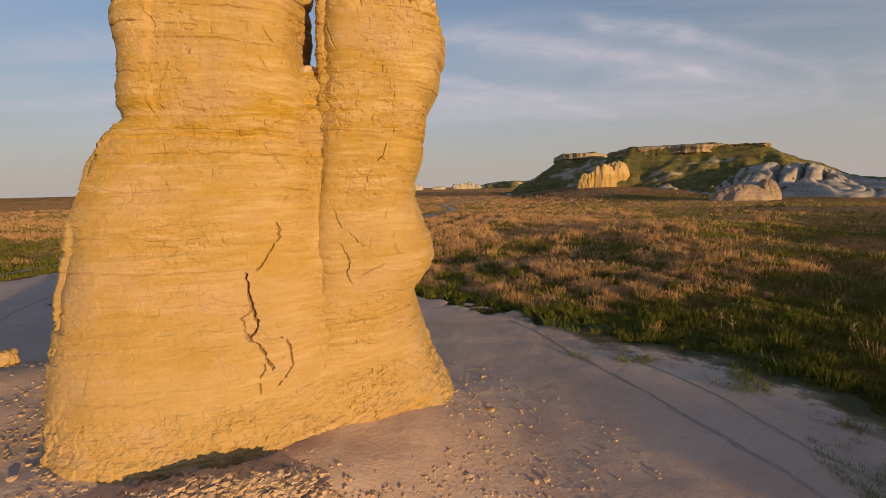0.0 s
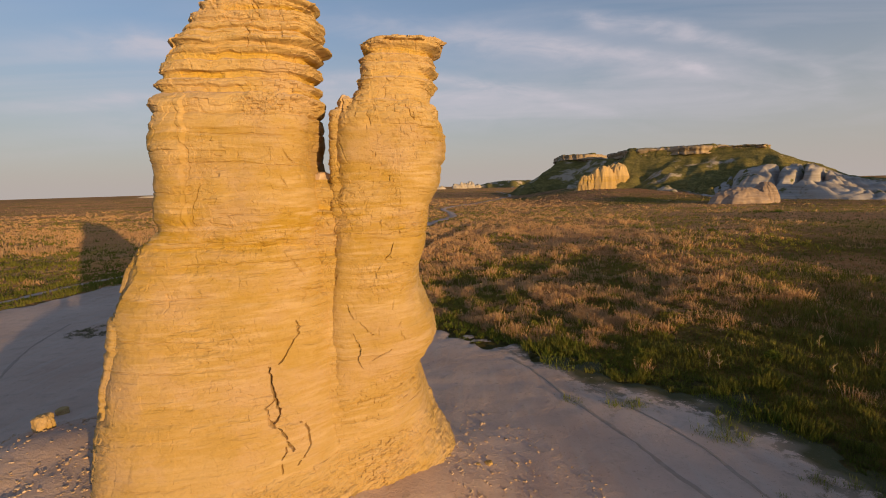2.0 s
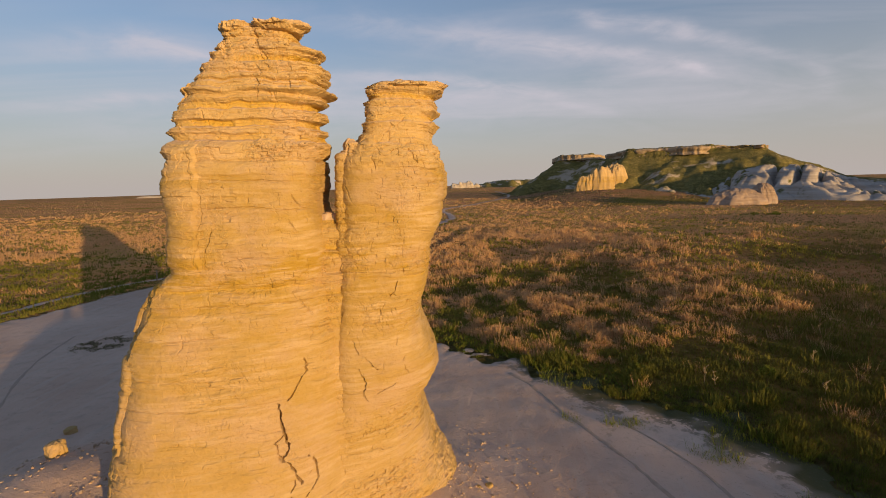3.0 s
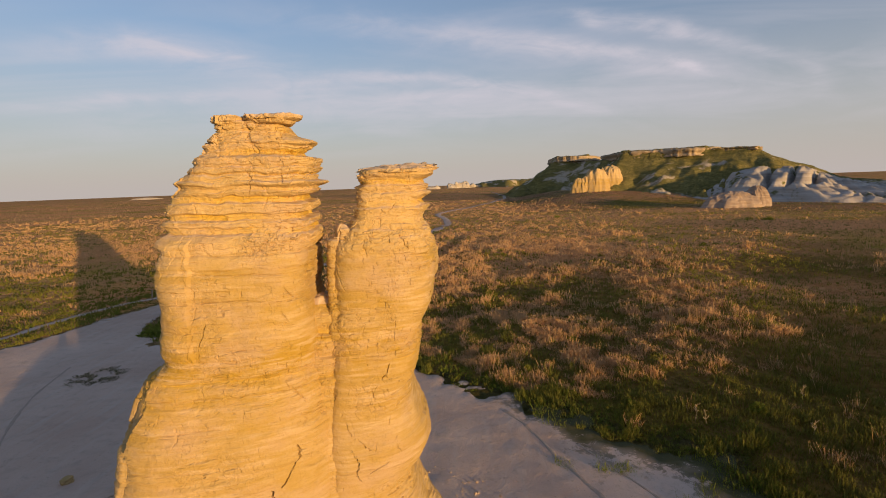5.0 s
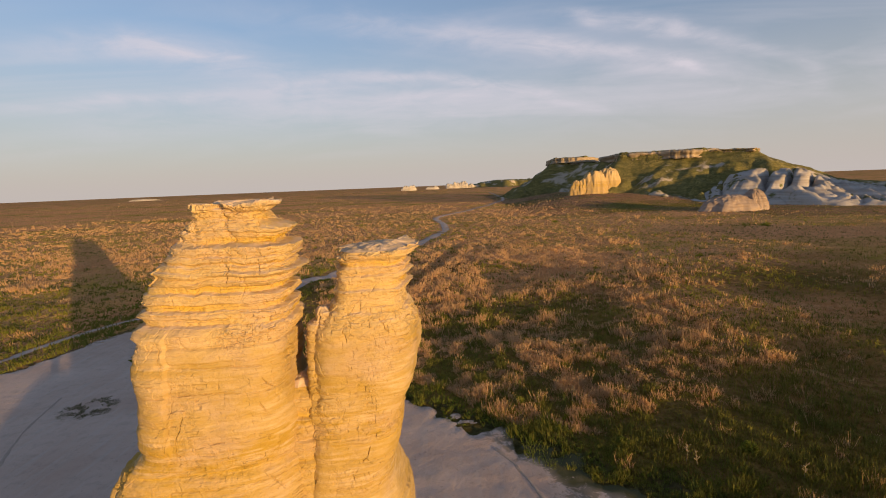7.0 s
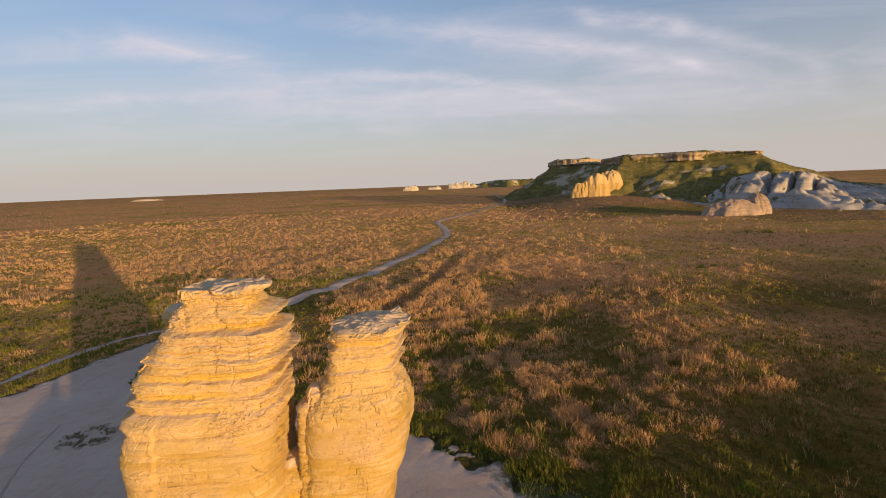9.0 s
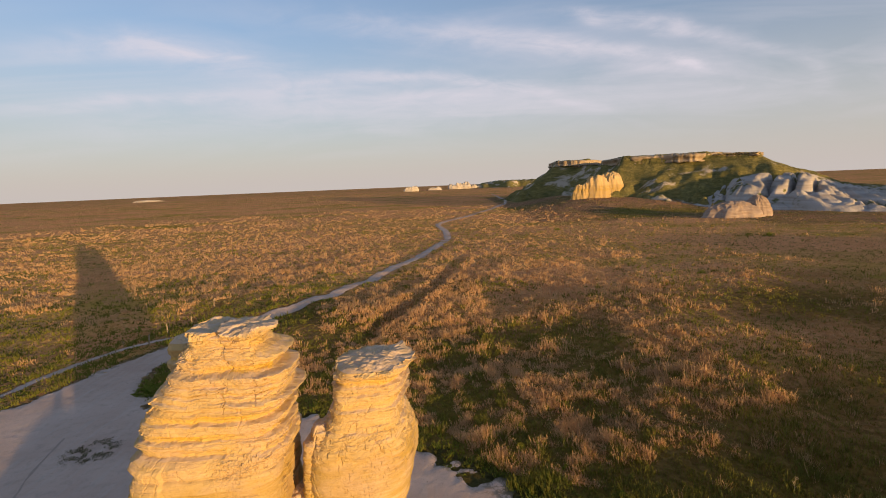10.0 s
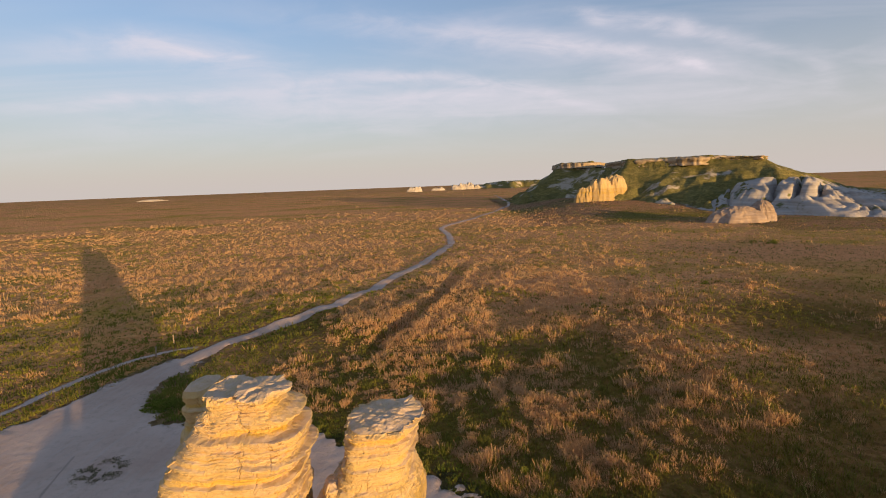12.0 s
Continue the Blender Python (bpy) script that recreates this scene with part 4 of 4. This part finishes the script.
def dome(x, y, rx, ry, h, seed, label="pale eroded chalk dome below the mesa", name="chalk_dome", turn=0.0, power=2.6, group="chalk domes", material=None, jag=0.0):
    r = np.linspace(0, 1.05, 44)[:, None]
    th = np.linspace(0, 2 * np.pi, 121)[None]
    ridges = 1 + 0.15 * layered(np.cos(th) * 2.2, np.sin(th) * 2.2, seed + r * 2.5, 4, 91, 0.6)
    gully = 0.05 * layered(np.cos(th) * 7, np.sin(th) * 7, seed + r * 2, 3, 93) * step(0.15, 0.7, r)
    px, py = r * np.cos(th) * rx * ridges, r * np.sin(th) * ry * ridges
    pz = h * (1 - np.clip(r, 0, 1.05) ** power + gully * (1 - r ** 4)) + 0.05 * h * layered(px / 2.2, py / 2.2, seed, 4, 95, 0.6) * (1 - r ** 6)
    pz = pz * (1 + jag * (np.floor(2.5 * layered(px / 9, py / 9, seed, 3, 97)) + 0.5))
    c, s = math.cos(turn), math.sin(turn)
    X, Y = x + c * px - s * py, y + s * px + c * py
    return tagged(cloth(name, X, Y, pz + float(land(x, y)) - 0.12 * h, material or M_WHITE), label, "chalk dome", group)


def badlands():
    """Chalk buttresses with gullies between them, running down from the mesa."""
    xs, ys = np.meshgrid(np.arange(128, 330, 0.9), np.arange(185, 335, 0.9), indexing="ij")
    front = np.interp(xs, [128, 150, 180, 220, 300, 330], [318, 288, 246, 212, 196, 192]) + 7 * layered(xs / 14, ys / 40, 0, 3, 601)
    e = np.clip((ys - front) / 62, 0, 1)
    across = xs * 0.87 - ys * 0.5 + 6 * layered(xs / 25, ys / 25, 0, 2, 603)
    down = xs * 0.5 + ys * 0.87
    wall = np.abs(grain(across / 11, down / 50, 0, 605))
    small = np.abs(grain(across / 3.6, down / 16, 3, 607))
    high = np.interp(xs / ys, [0.46, 0.51, 0.56, 0.62, 0.70, 0.765, 0.84, 1.0], [0, 5, 15, 19, 18, 11, 7, 5])
    z = high * e ** 0.55 * (1.05 - 0.75 * (1 - np.clip(wall * 2.2, 0, 1)) ** 2) - 1.4 * (1 - np.clip(small * 2, 0, 1)) * step(0.02, 0.2, e)
    z = z + 0.5 * layered(xs / 3, ys / 3, 0, 3, 609) * step(0, 0.1, e)
    z = land(xs, ys) + np.where(e <= 0, -1.2, z - 0.3)
    whole = empty("badland_slope", "grey-white gullied chalk slope under the mesa", "badlands")
    n, m = xs.shape
    co = np.stack([xs, ys, z], -1).reshape(-1, 3)
    a = (np.arange(n - 1)[:, None] * m + np.arange(m - 1)[None])
    strip = np.floor(across[:-1, :-1] / 22)
    for k in np.unique(strip):
        f = a[strip == k]
        if len(f) > 60 and (e[:-1, :-1][strip == k] > 0).any():
            faces = np.stack([f, f + m, f + m + 1, f + 1], -1)
            used, back = np.unique(faces, return_inverse=True)
            soup("buttress", co[used], back.reshape(faces.shape), M_BAD, whole)


badlands()
dome(130, 231, 14, 9, 8.5, 51.0, "low pinkish chalk mound standing alone in the grass", "chalk_mound", group="chalk mounds", material=M_MOUND)
dome(142, 233, 7, 7, 10.5, 57.0, "rounded chalk knob beside a low mound", "chalk_mound", group="chalk mounds", material=M_MOUND)
dome(101, 350, 12, 8, 17.5, 61.0, "sheer chalk bluff with a lit face", "chalk_bluff", power=4.0, group="chalk bluffs", material=M_ROCK, jag=0.09)
dome(91, 350, 8, 6, 12, 65.0, "sheer chalk bluff with a lit face", "chalk_bluff", power=4.0, group="chalk bluffs", material=M_ROCK, jag=0.09)
dome(113, 353, 10, 7, 19.5, 63.0, "sheer chalk bluff with a lit face", "chalk_bluff", power=3.5, group="chalk bluffs", material=M_ROCK)
for i, (x, y, rx, ry, h) in enumerate(((-125, 1470, 24, 12, 14), (-58, 1560, 24, 10, 9), (5, 1620, 22, 12, 18), (36, 1640, 24, 12, 17), (66, 1660, 16, 12, 12))):
    dome(x, y, rx, ry, h, 71.0 + i, "distant sunlit chalk butte on the horizon", "butte", power=7.0, group="distant buttes", jag=0.12)
dome(-960, 1530, 55, 10, 7, 81.0, "pale chalk outcrop far out on the plain", "outcrop", group="far outcrops")


def escarpment():
    """Low dark scarp that runs on from the mesa along the horizon."""
    xs, ys = np.meshgrid(np.linspace(20, 520, 160), np.linspace(1480, 1900, 60), indexing="ij")
    front = 1600 + 40 * layered(xs / 60, 0, 0, 3, 701)
    z = 22 * step(0, 60, ys - front) * step(20, 160, xs) + 2.5 * layered(xs / 14, ys / 14, 0, 3, 703) * step(0, 40, ys - front)
    return tagged(cloth("escarpment", xs, ys, land(xs, ys) - 1.5 + z, M_HILL), "low dark escarpment on the far horizon", "escarpment")


escarpment()


# ---- grass ----
def near_road(x, y):
    return np.minimum(ribbon_distance(x, y, ROAD, 1.6), ribbon_distance(x, y, STRIP, 0.45))


def grass(name, count, near, far, size, blades, width, chooser, material, label, seed, bushy=0.35):
    """One sheet of tufts, thinner with distance; each blade is a bent strip."""
    rng = np.random.default_rng(seed)
    bend = 1.0 if near < 60 else 0.75
    r = rng.uniform(far ** -bend, near ** -bend, count) ** (-1 / bend)
    a = rng.uniform(-0.92, 0.92, count)
    x, y = r * np.sin(a), r * np.cos(a)
    ok = chooser(x, y, rng)
    x, y, r = x[ok], y[ok], r[ok]
    n = len(x)
    z = land(x, y) - 0.03
    tall = size * rng.uniform(0.45, 1.35, n) * np.clip(1 + 0.7 * layered(x / 1.0, y / 1.2, 0, 2, 211) + 0.4 * layered(x / 6, y / 8, 0, 2, 213), 0.45, 1.8) * (1 + np.clip(r - 300, 0, None) / 900)
    i = np.repeat(np.arange(n), blades)
    k = len(i)
    ang = rng.uniform(0, 2 * np.pi, k)
    lean = rng.uniform(0.1, 0.6, k)
    off = rng.uniform(0, bushy, k) * (tall[i] + 0.004 * r[i])
    root = np.stack([x[i] + np.cos(ang) * off, y[i] + np.sin(ang) * off, z[i]], -1)
    high = tall[i] * rng.uniform(0.55, 1.1, k)
    way_out = np.stack([np.cos(ang), np.sin(ang), np.zeros(k)], -1)
    ang2 = 0.675 + rng.uniform(-0.6, 0.6, k)  # flat of the blade towards the light, as round stems show it
    side = np.stack([np.cos(ang2), np.sin(ang2), np.zeros(k)], -1) * (width * np.maximum(r[i], 18) * rng.uniform(0.6, 1.3, k))[:, None]
    up = np.array([0, 0, 1.0])
    tip = root + up * high[:, None] + way_out * (high * lean)[:, None]
    narrow = 0.6 if near > 60 else 0.25
    co = np.stack([root - side * 0.8, root + side * 0.8, tip + side * narrow, tip - side * narrow], 1).reshape(-1, 3)
    faces = np.arange(k * 4).reshape(-1, 4)
    return tagged(soup(name, co, faces, material, smooth=False), label, "grass", kind="stuff")


def wild(x, y):
    """Off the dirt, and in front of the camera's side."""
    return (clearing(x, y) + 0.8 * layered(x / 2.2, y / 2.2, 0, 4, 31, 0.65) + 0.8 * grain(x * 2.3, y * 2.3, 0, 33) > 0.25) & (near_road(x, y) > 0.2) & (np.abs(x) < 10 + 1.05 * (y + 3))


def straw_patch(x, y):
    return 0.7 * layered(x / 8, y / 10, 0, 2, 201) + 0.75 * layered(x / 1.0, y / 1.2, 0, 2, 203) + 0.5 * layered(x / 40, y / 40, 0, 2, 205) - 0.46 + 0.78 * step(8, 60, clearing(x, y)) - 0.75 * step(15, 50, x - 0.12 * y) - 0.5 * step(-18, -34, x) * step(26, 4, clearing(x, y))


def far_patch(x, y):
    """Broad drifts of dry and green grass out on the plain."""
    return 0.6 * layered(x / 45, y / 22, 0, 3, 207) + 0.7 * layered(x / 260, y / 70, 0, 2, 217) * step(150, 320, y) + 0.35 * layered(x / 7, y / 7, 0, 2, 209)


def verge(x, y, wide):
    """Within so many metres of the dirt."""
    d = np.minimum(clearing(x, y), near_road(x, y))
    return d + 1.2 * layered(x / 4, y / 4, 0, 2, 221) < wide


def creeping(x, y):
    """Weeds that creep into the dirt along its eastern edge."""
    d = clearing(x, y)
    return (d > -4.5) & (d < 1) & (x > 5) & (layered(x / 1.1, y / 1.5, 0, 4, 231, 0.6) > -0.10 - 0.11 * d)


grass("dry_grass", 245000, 17, 420, 0.48, 5, 0.00085, lambda x, y, g: wild(x, y) & (straw_patch(x, y) > 0.1 + 0.3 * g.uniform(-1, 1, len(x))) & ~verge(x, y, 2.5), M_STRAW, "dry tan bunch grass across the prairie", 1, 0.45)
grass("green_grass", 160000, 15, 380, 0.34, 4, 0.0011, lambda x, y, g: (wild(x, y) & (straw_patch(x, y) < 0.25 + 0.3 * g.uniform(-1, 1, len(x)))), M_GREEN, "low green grass and weeds among dry bunches", 2, 0.5)
grass("verge_grass", 60000, 13, 150, 0.28, 6, 0.0011, lambda x, y, g: (wild(x, y) & verge(x, y, 3.0 + 6.0 * step(-22, -32, x))) | (creeping(x, y) & (g.uniform(0, 1, len(x)) < 0.75)), M_VERGE, "fresh green grass along the edge of the dirt", 7, 0.6)
grass("creeping_weed", 110000, 11, 36, 0.12, 4, 0.0014, lambda x, y, g: creeping(x, y) & (g.uniform(0, 1, len(x)) < 0.6), M_GREEN, "low weeds creeping over the pale dirt", 12, 0.9)
grass("distant_dry_grass", 60000, 140, 1500, 0.24, 1, 0.0006, lambda x, y, g: wild(x, y) & (far_patch(x, y) > -0.3 + 0.6 * g.uniform(-1, 1, len(x))), M_STRAW, "distant dry grass over the plain", 3, 0.6)
grass("distant_green_grass", 50000, 120, 1500, 0.26, 1, 0.0008, lambda x, y, g: wild(x, y) & (far_patch(x, y) < 0.1 + 0.4 * g.uniform(-1, 1, len(x))), M_SWALE, "distant green swales in the plain", 4, 0.6)



# ---- stones, rubble, weeds, posts ----
def stone(name, x, y, size, seed, label, group="", flat=0.7, sink=0.25, category="stone"):
    bm = bmesh.new()
    bmesh.ops.create_icosphere(bm, subdivisions=4, radius=1)
    for v in bm.verts:
        p = v.co
        f = 1 + 0.28 * noise.noise(p * 1.1 + Vector((seed, 0, 0))) + 0.12 * noise.noise(p * 3.3 + Vector((0, seed, 0)))
        q = Vector((max(-0.78, min(0.8, p.x)), max(-0.8, min(0.75, p.y)), max(-0.7, min(0.8, p.z))))
        v.co = q * f * 1.15
        v.co.z *= flat
        v.co *= size
    me = bpy.data.meshes.new(name)
    bm.to_mesh(me)
    bm.free()
    me.materials.append(M_ROCK)
    ob = new(name, me)
    ob.location = (x, y, float(land(x, y)) + size * flat * (0.8 - sink))
    ob.rotation_euler = (0, 0, seed)
    return tagged(ob, label, category, group)


def chips(name, spots, sizes, material, label, seed, lift=0.0, heights=None):
    """Many small angular chips as one sheet."""
    rng = np.random.default_rng(seed)
    box = np.array([[-1, -1, -1], [1, -1, -1], [1, 1, -1], [-1, 1, -1], [-1, -1, 1], [1, -1, 1], [1, 1, 1], [-1, 1, 1]], float)
    quads = np.array([[0, 3, 2, 1], [4, 5, 6, 7], [0, 1, 5, 4], [1, 2, 6, 5], [2, 3, 7, 6], [3, 0, 4, 7]])
    n = len(spots)
    body = box[None] * rng.uniform(0.55, 1.2, (n, 8, 3)) * (np.asarray(sizes)[:, None, None] * rng.uniform(0.5, 1.0, (n, 1, 3)) * np.array([1, 0.8, 0.5]))
    a, b = rng.uniform(0, 2 * np.pi, n), rng.uniform(-0.5, 0.5, n)
    ca, sa, cb, sb = np.cos(a), np.sin(a), np.cos(b), np.sin(b)
    x, y, z = body[..., 0], body[..., 1], body[..., 2]
    y, z = y * cb[:, None] - z * sb[:, None], y * sb[:, None] + z * cb[:, None]
    x, y = x * ca[:, None] - y * sa[:, None], x * sa[:, None] + y * ca[:, None]
    base = land(spots[:, 0], spots[:, 1]) + 0.08 if heights is None else heights
    co = np.stack([x + spots[:, 0][:, None], y + spots[:, 1][:, None], z + (base + lift)[:, None]], -1).reshape(-1, 3)
    faces = (np.arange(n)[:, None, None] * 8 + quads[None]).reshape(-1, 4)
    return tagged(soup(name, co, faces, material, smooth=False), label, "rubble", kind="stuff")


rng = np.random.default_rng(77)
# heap of broken chalk in front of the foot
HX, HY = -3.9, 9.0
hx, hy = np.meshgrid(np.linspace(-2.6, 2.6, 70), np.linspace(-1.8, 1.8, 50), indexing="ij")


def heap_height(x, y):
    d = np.hypot((x - HX) / 2.3, (y - HY) / 1.4)
    return 0.55 * np.clip(1 - d, 0, 1) ** 0.9 - 0.12 * step(0.9, 1.15, d) + 0.08 * layered(x * 1.5, y * 1.5, 0, 3, 501)


heap = empty("rubble_heap", "heap of broken ochre chalk rubble at the rock's foot", "rubble heap")
cloth("earth", hx + HX, hy + HY, land(hx + HX, hy + HY) + heap_height(hx + HX, hy + HY), M_CHIP, heap)
spots = np.stack([HX + rng.normal(0, 1.0, 1800), HY + rng.normal(0, 0.6, 1800)], -1)
rub = chips("rubble", spots, 0.03 + 0.10 * rng.uniform(0, 1, 1800) ** 3, M_CHIP, "broken ochre chalk chips", 5, 0.02, land(spots[:, 0], spots[:, 1]) + np.maximum(heap_height(spots[:, 0], spots[:, 1]), 0.06))
rub.parent = heap
del rub["category"], rub["kind"]
def chip_mesh(seed):
    bm = bmesh.new()
    bmesh.ops.create_icosphere(bm, subdivisions=1, radius=1)
    g = random.Random(seed)
    for v in bm.verts:
        v.co *= g.uniform(0.6, 1.15)
        v.co.z *= 0.55
    me = bpy.data.meshes.new("chip")
    bm.to_mesh(me)
    bm.free()
    me.materials.append(M_CHIP)
    return me


CHIPS = [chip_mesh(k) for k in range(7)]
for k in range(190):
    x, y = HX + rng.normal(0.1, 0.95), HY + rng.normal(-0.1, 0.6)
    size = 0.045 + 0.085 * rng.uniform() ** 2
    ob = new("chip", CHIPS[k % 7])
    ob.parent = heap
    ob.location = (x, y, float(land(x, y) + max(heap_height(x, y), 0.06)) + 0.4 * size)
    ob.rotation_euler, ob.scale = (rng.uniform(-0.5, 0.5), rng.uniform(-0.5, 0.5), rng.uniform(0, 6)), (size, size * rng.uniform(0.6, 1), size)
for k in range(46):
    a = rng.uniform(-2.6, 0.9)
    q = rng.uniform(1.05, 1.75)
    x, y = -5.0 + 5.2 * q * math.cos(a), 13.0 + 4.4 * q * math.sin(a)
    size = 0.05 + 0.09 * rng.uniform() ** 3
    ob = tagged(new("pebble", CHIPS[k % 7]), "loose dusty chalk stone on the bare ground", "stone", "loose stones")
    ob.location = (x, y, float(land(x, y)) + 0.07 + 0.3 * size)
    ob.rotation_euler, ob.scale = (0, 0, rng.uniform(0, 6)), (size, size * rng.uniform(0.6, 1), size)
a = rng.uniform(0, 2 * np.pi, 7500)
q = 0.95 + 1.0 * rng.uniform(0, 1, 7500) ** 1.4
spots = np.stack([-5.0 + 5.4 * q * np.cos(a), 13.2 + 4.6 * q * np.sin(a)], -1)
chips("scattered_chips", spots, 0.012 + 0.07 * rng.uniform(0, 1, 7500) ** 5, M_CHIP, "small chalk chips strewn round the rock", 6, 0.0)
stone("boulder", -13.5, 14.6, 0.30, 1.0, "sunlit yellow chalk boulder on the bank", "boulders by the rock", 1.1, 0.0)
stone("boulder", -18.0, 20.5, 0.27, 2.3, "small pale chalk boulder beside the bank", "boulders by the rock", 0.85)
stone("boulder", 1.3, 15.95, 0.15, 4.1, "fist-sized pale stone on the dirt", "boulders by the rock")
stone("boulder", 0.9, 15.7, 0.10, 5.2, "fist-sized pale stone on the dirt", "boulders by the rock")


def herb(name, x, y, radius, high, count, material, label, seed, category="weed"):
    """Low plant of many small leaves."""
    g = np.random.default_rng(seed)
    a, rr = g.uniform(0, 2 * np.pi, count), radius * g.uniform(0, 1, count) ** 0.6
    px, py = x + rr * np.cos(a), y + rr * np.sin(a)
    ok = layered(px / 0.5, py / 0.5, 0, 3, seed) > (-0.1 if high > 0.3 else 0.05)
    a, rr, px, py = a[ok], rr[ok], px[ok], py[ok]
    count = len(px)
    pz = land(px, py) + high * g.uniform(0.02, 1, count) * (1 - (rr / radius) ** 2 * 0.8)
    size = g.uniform(0.03, 0.07, count) * (max(1.0, radius) if high > 0.3 else 0.8)
    t, v = g.normal(0, 1, (count, 3)), g.normal(0, 1, (count, 3))
    t /= np.linalg.norm(t, axis=1)[:, None]
    v -= t * (t * v).sum(1)[:, None]
    v /= np.linalg.norm(v, axis=1)[:, None]
    c = np.stack([px, py, pz], -1)
    co = np.stack([c - t * size[:, None] * 1.6, c - v * size[:, None] * 0.6, c + t * size[:, None] * 1.6, c + v * size[:, None] * 0.6], 1).reshape(-1, 3)
    return tagged(soup(name, co, np.arange(count * 4).reshape(-1, 4), material, smooth=False), label, category)


herb("weed_patch", -26.3, 34.0, 2.2, 0.20, 6500, M_WEED, "sparse grey-green weed patch on the bare dirt", 8)
herb("weed_clump", -28.4, 45.2, 1.9, 0.34, 2600, M_VERGE, "dark green weed clump on the bare dirt", 18)
herb("bush", 5.2, 32.9, 0.7, 0.9, 1500, M_LEAF, "small yellow-green bush at the grass edge", 9, "bush")
for k, (x, y) in enumerate(((-38.4, 64.5), (-37.5, 69.1), (-37.6, 59.2), (-38.2, 77.4))):
    bm = bmesh.new()
    bmesh.ops.create_cone(bm, cap_ends=True, segments=10, radius1=0.09, radius2=0.075, depth=1.5)
    bmesh.ops.bevel(bm, geom=[e for e in bm.edges if e.calc_length() < 0.1], offset=0.01, segments=1)
    me = bpy.data.meshes.new("fence_post")
    bm.to_mesh(me)
    bm.free()
    me.materials.append(M_WOOD)
    post = tagged(new("fence_post", me), "weathered wooden fence post beside the dirt road", "fence post", "fence posts")
    post.location, post.rotation_euler = (x, y, float(land(x, y)) + 0.65), (0.04 * k, -0.03, k)


def stalk(x, y, high, seed):
    """A dead weed: a thin stem with short side twigs."""
    g = random.Random(seed)
    bm = bmesh.new()

    def rod(a, b, r0, r1):
        m = Matrix.Translation((Vector(a) + Vector(b)) / 2) @ (Vector(b) - Vector(a)).to_track_quat("Z", "Y").to_matrix().to_4x4()
        bmesh.ops.create_cone(bm, cap_ends=True, segments=6, radius1=r0, radius2=r1, depth=(Vector(b) - Vector(a)).length, matrix=m)

    tip = (g.uniform(-0.12, 0.12), g.uniform(-0.1, 0.1), high)
    rod((0, 0, 0), tip, 0.022, 0.008)
    for k in range(9):
        q = g.uniform(0.35, 0.95)
        a = Vector(tip) * q
        turn = g.uniform(0, 6.28)
        rod(a, a + Vector((math.cos(turn) * 0.16, math.sin(turn) * 0.16, 0.16)) * g.uniform(0.6, 1.2), 0.012, 0.02)
    me = bpy.data.meshes.new("weed_stalk")
    bm.to_mesh(me)
    bm.free()
    me.materials.append(M_STALK)
    ob = tagged(new("weed_stalk", me), "pale dead weed stalk standing in green grass", "weed", "weed stalks")
    ob.location = (x, y, float(land(x, y)) - 0.02)


for k, (x, y, high) in enumerate(((13.6, 25.2, 1.0), (14.0, 24.8, 0.85), (18.8, 23.5, 0.8), (12.6, 42.5, 0.8), (9.5, 34.0, 0.8), (21.0, 27.5, 0.9), (-40.5, 58.5, 0.9), (2.5, 46.0, 0.9))):
    stalk(x, y, high, k)
for k, (x, y, r, h) in enumerate(((94.5, 148.0, 1.6, 1.2), (97.0, 151.0, 1.2, 1.0), (91.5, 152.5, 1.4, 1.0), (47.5, 92.0, 0.9, 0.7), (50.5, 93.5, 0.8, 0.6), (42.0, 196.0, 1.5, 1.1), (8.4, 30.2, 0.5, 0.5), (10.6, 27.2, 0.6, 0.5), (17.5, 26.0, 0.6, 0.6))):
    herb("shrub", x, y, r, h, 900, M_VERGE, "low dark green shrub in the dry prairie", 40 + k, "shrub")
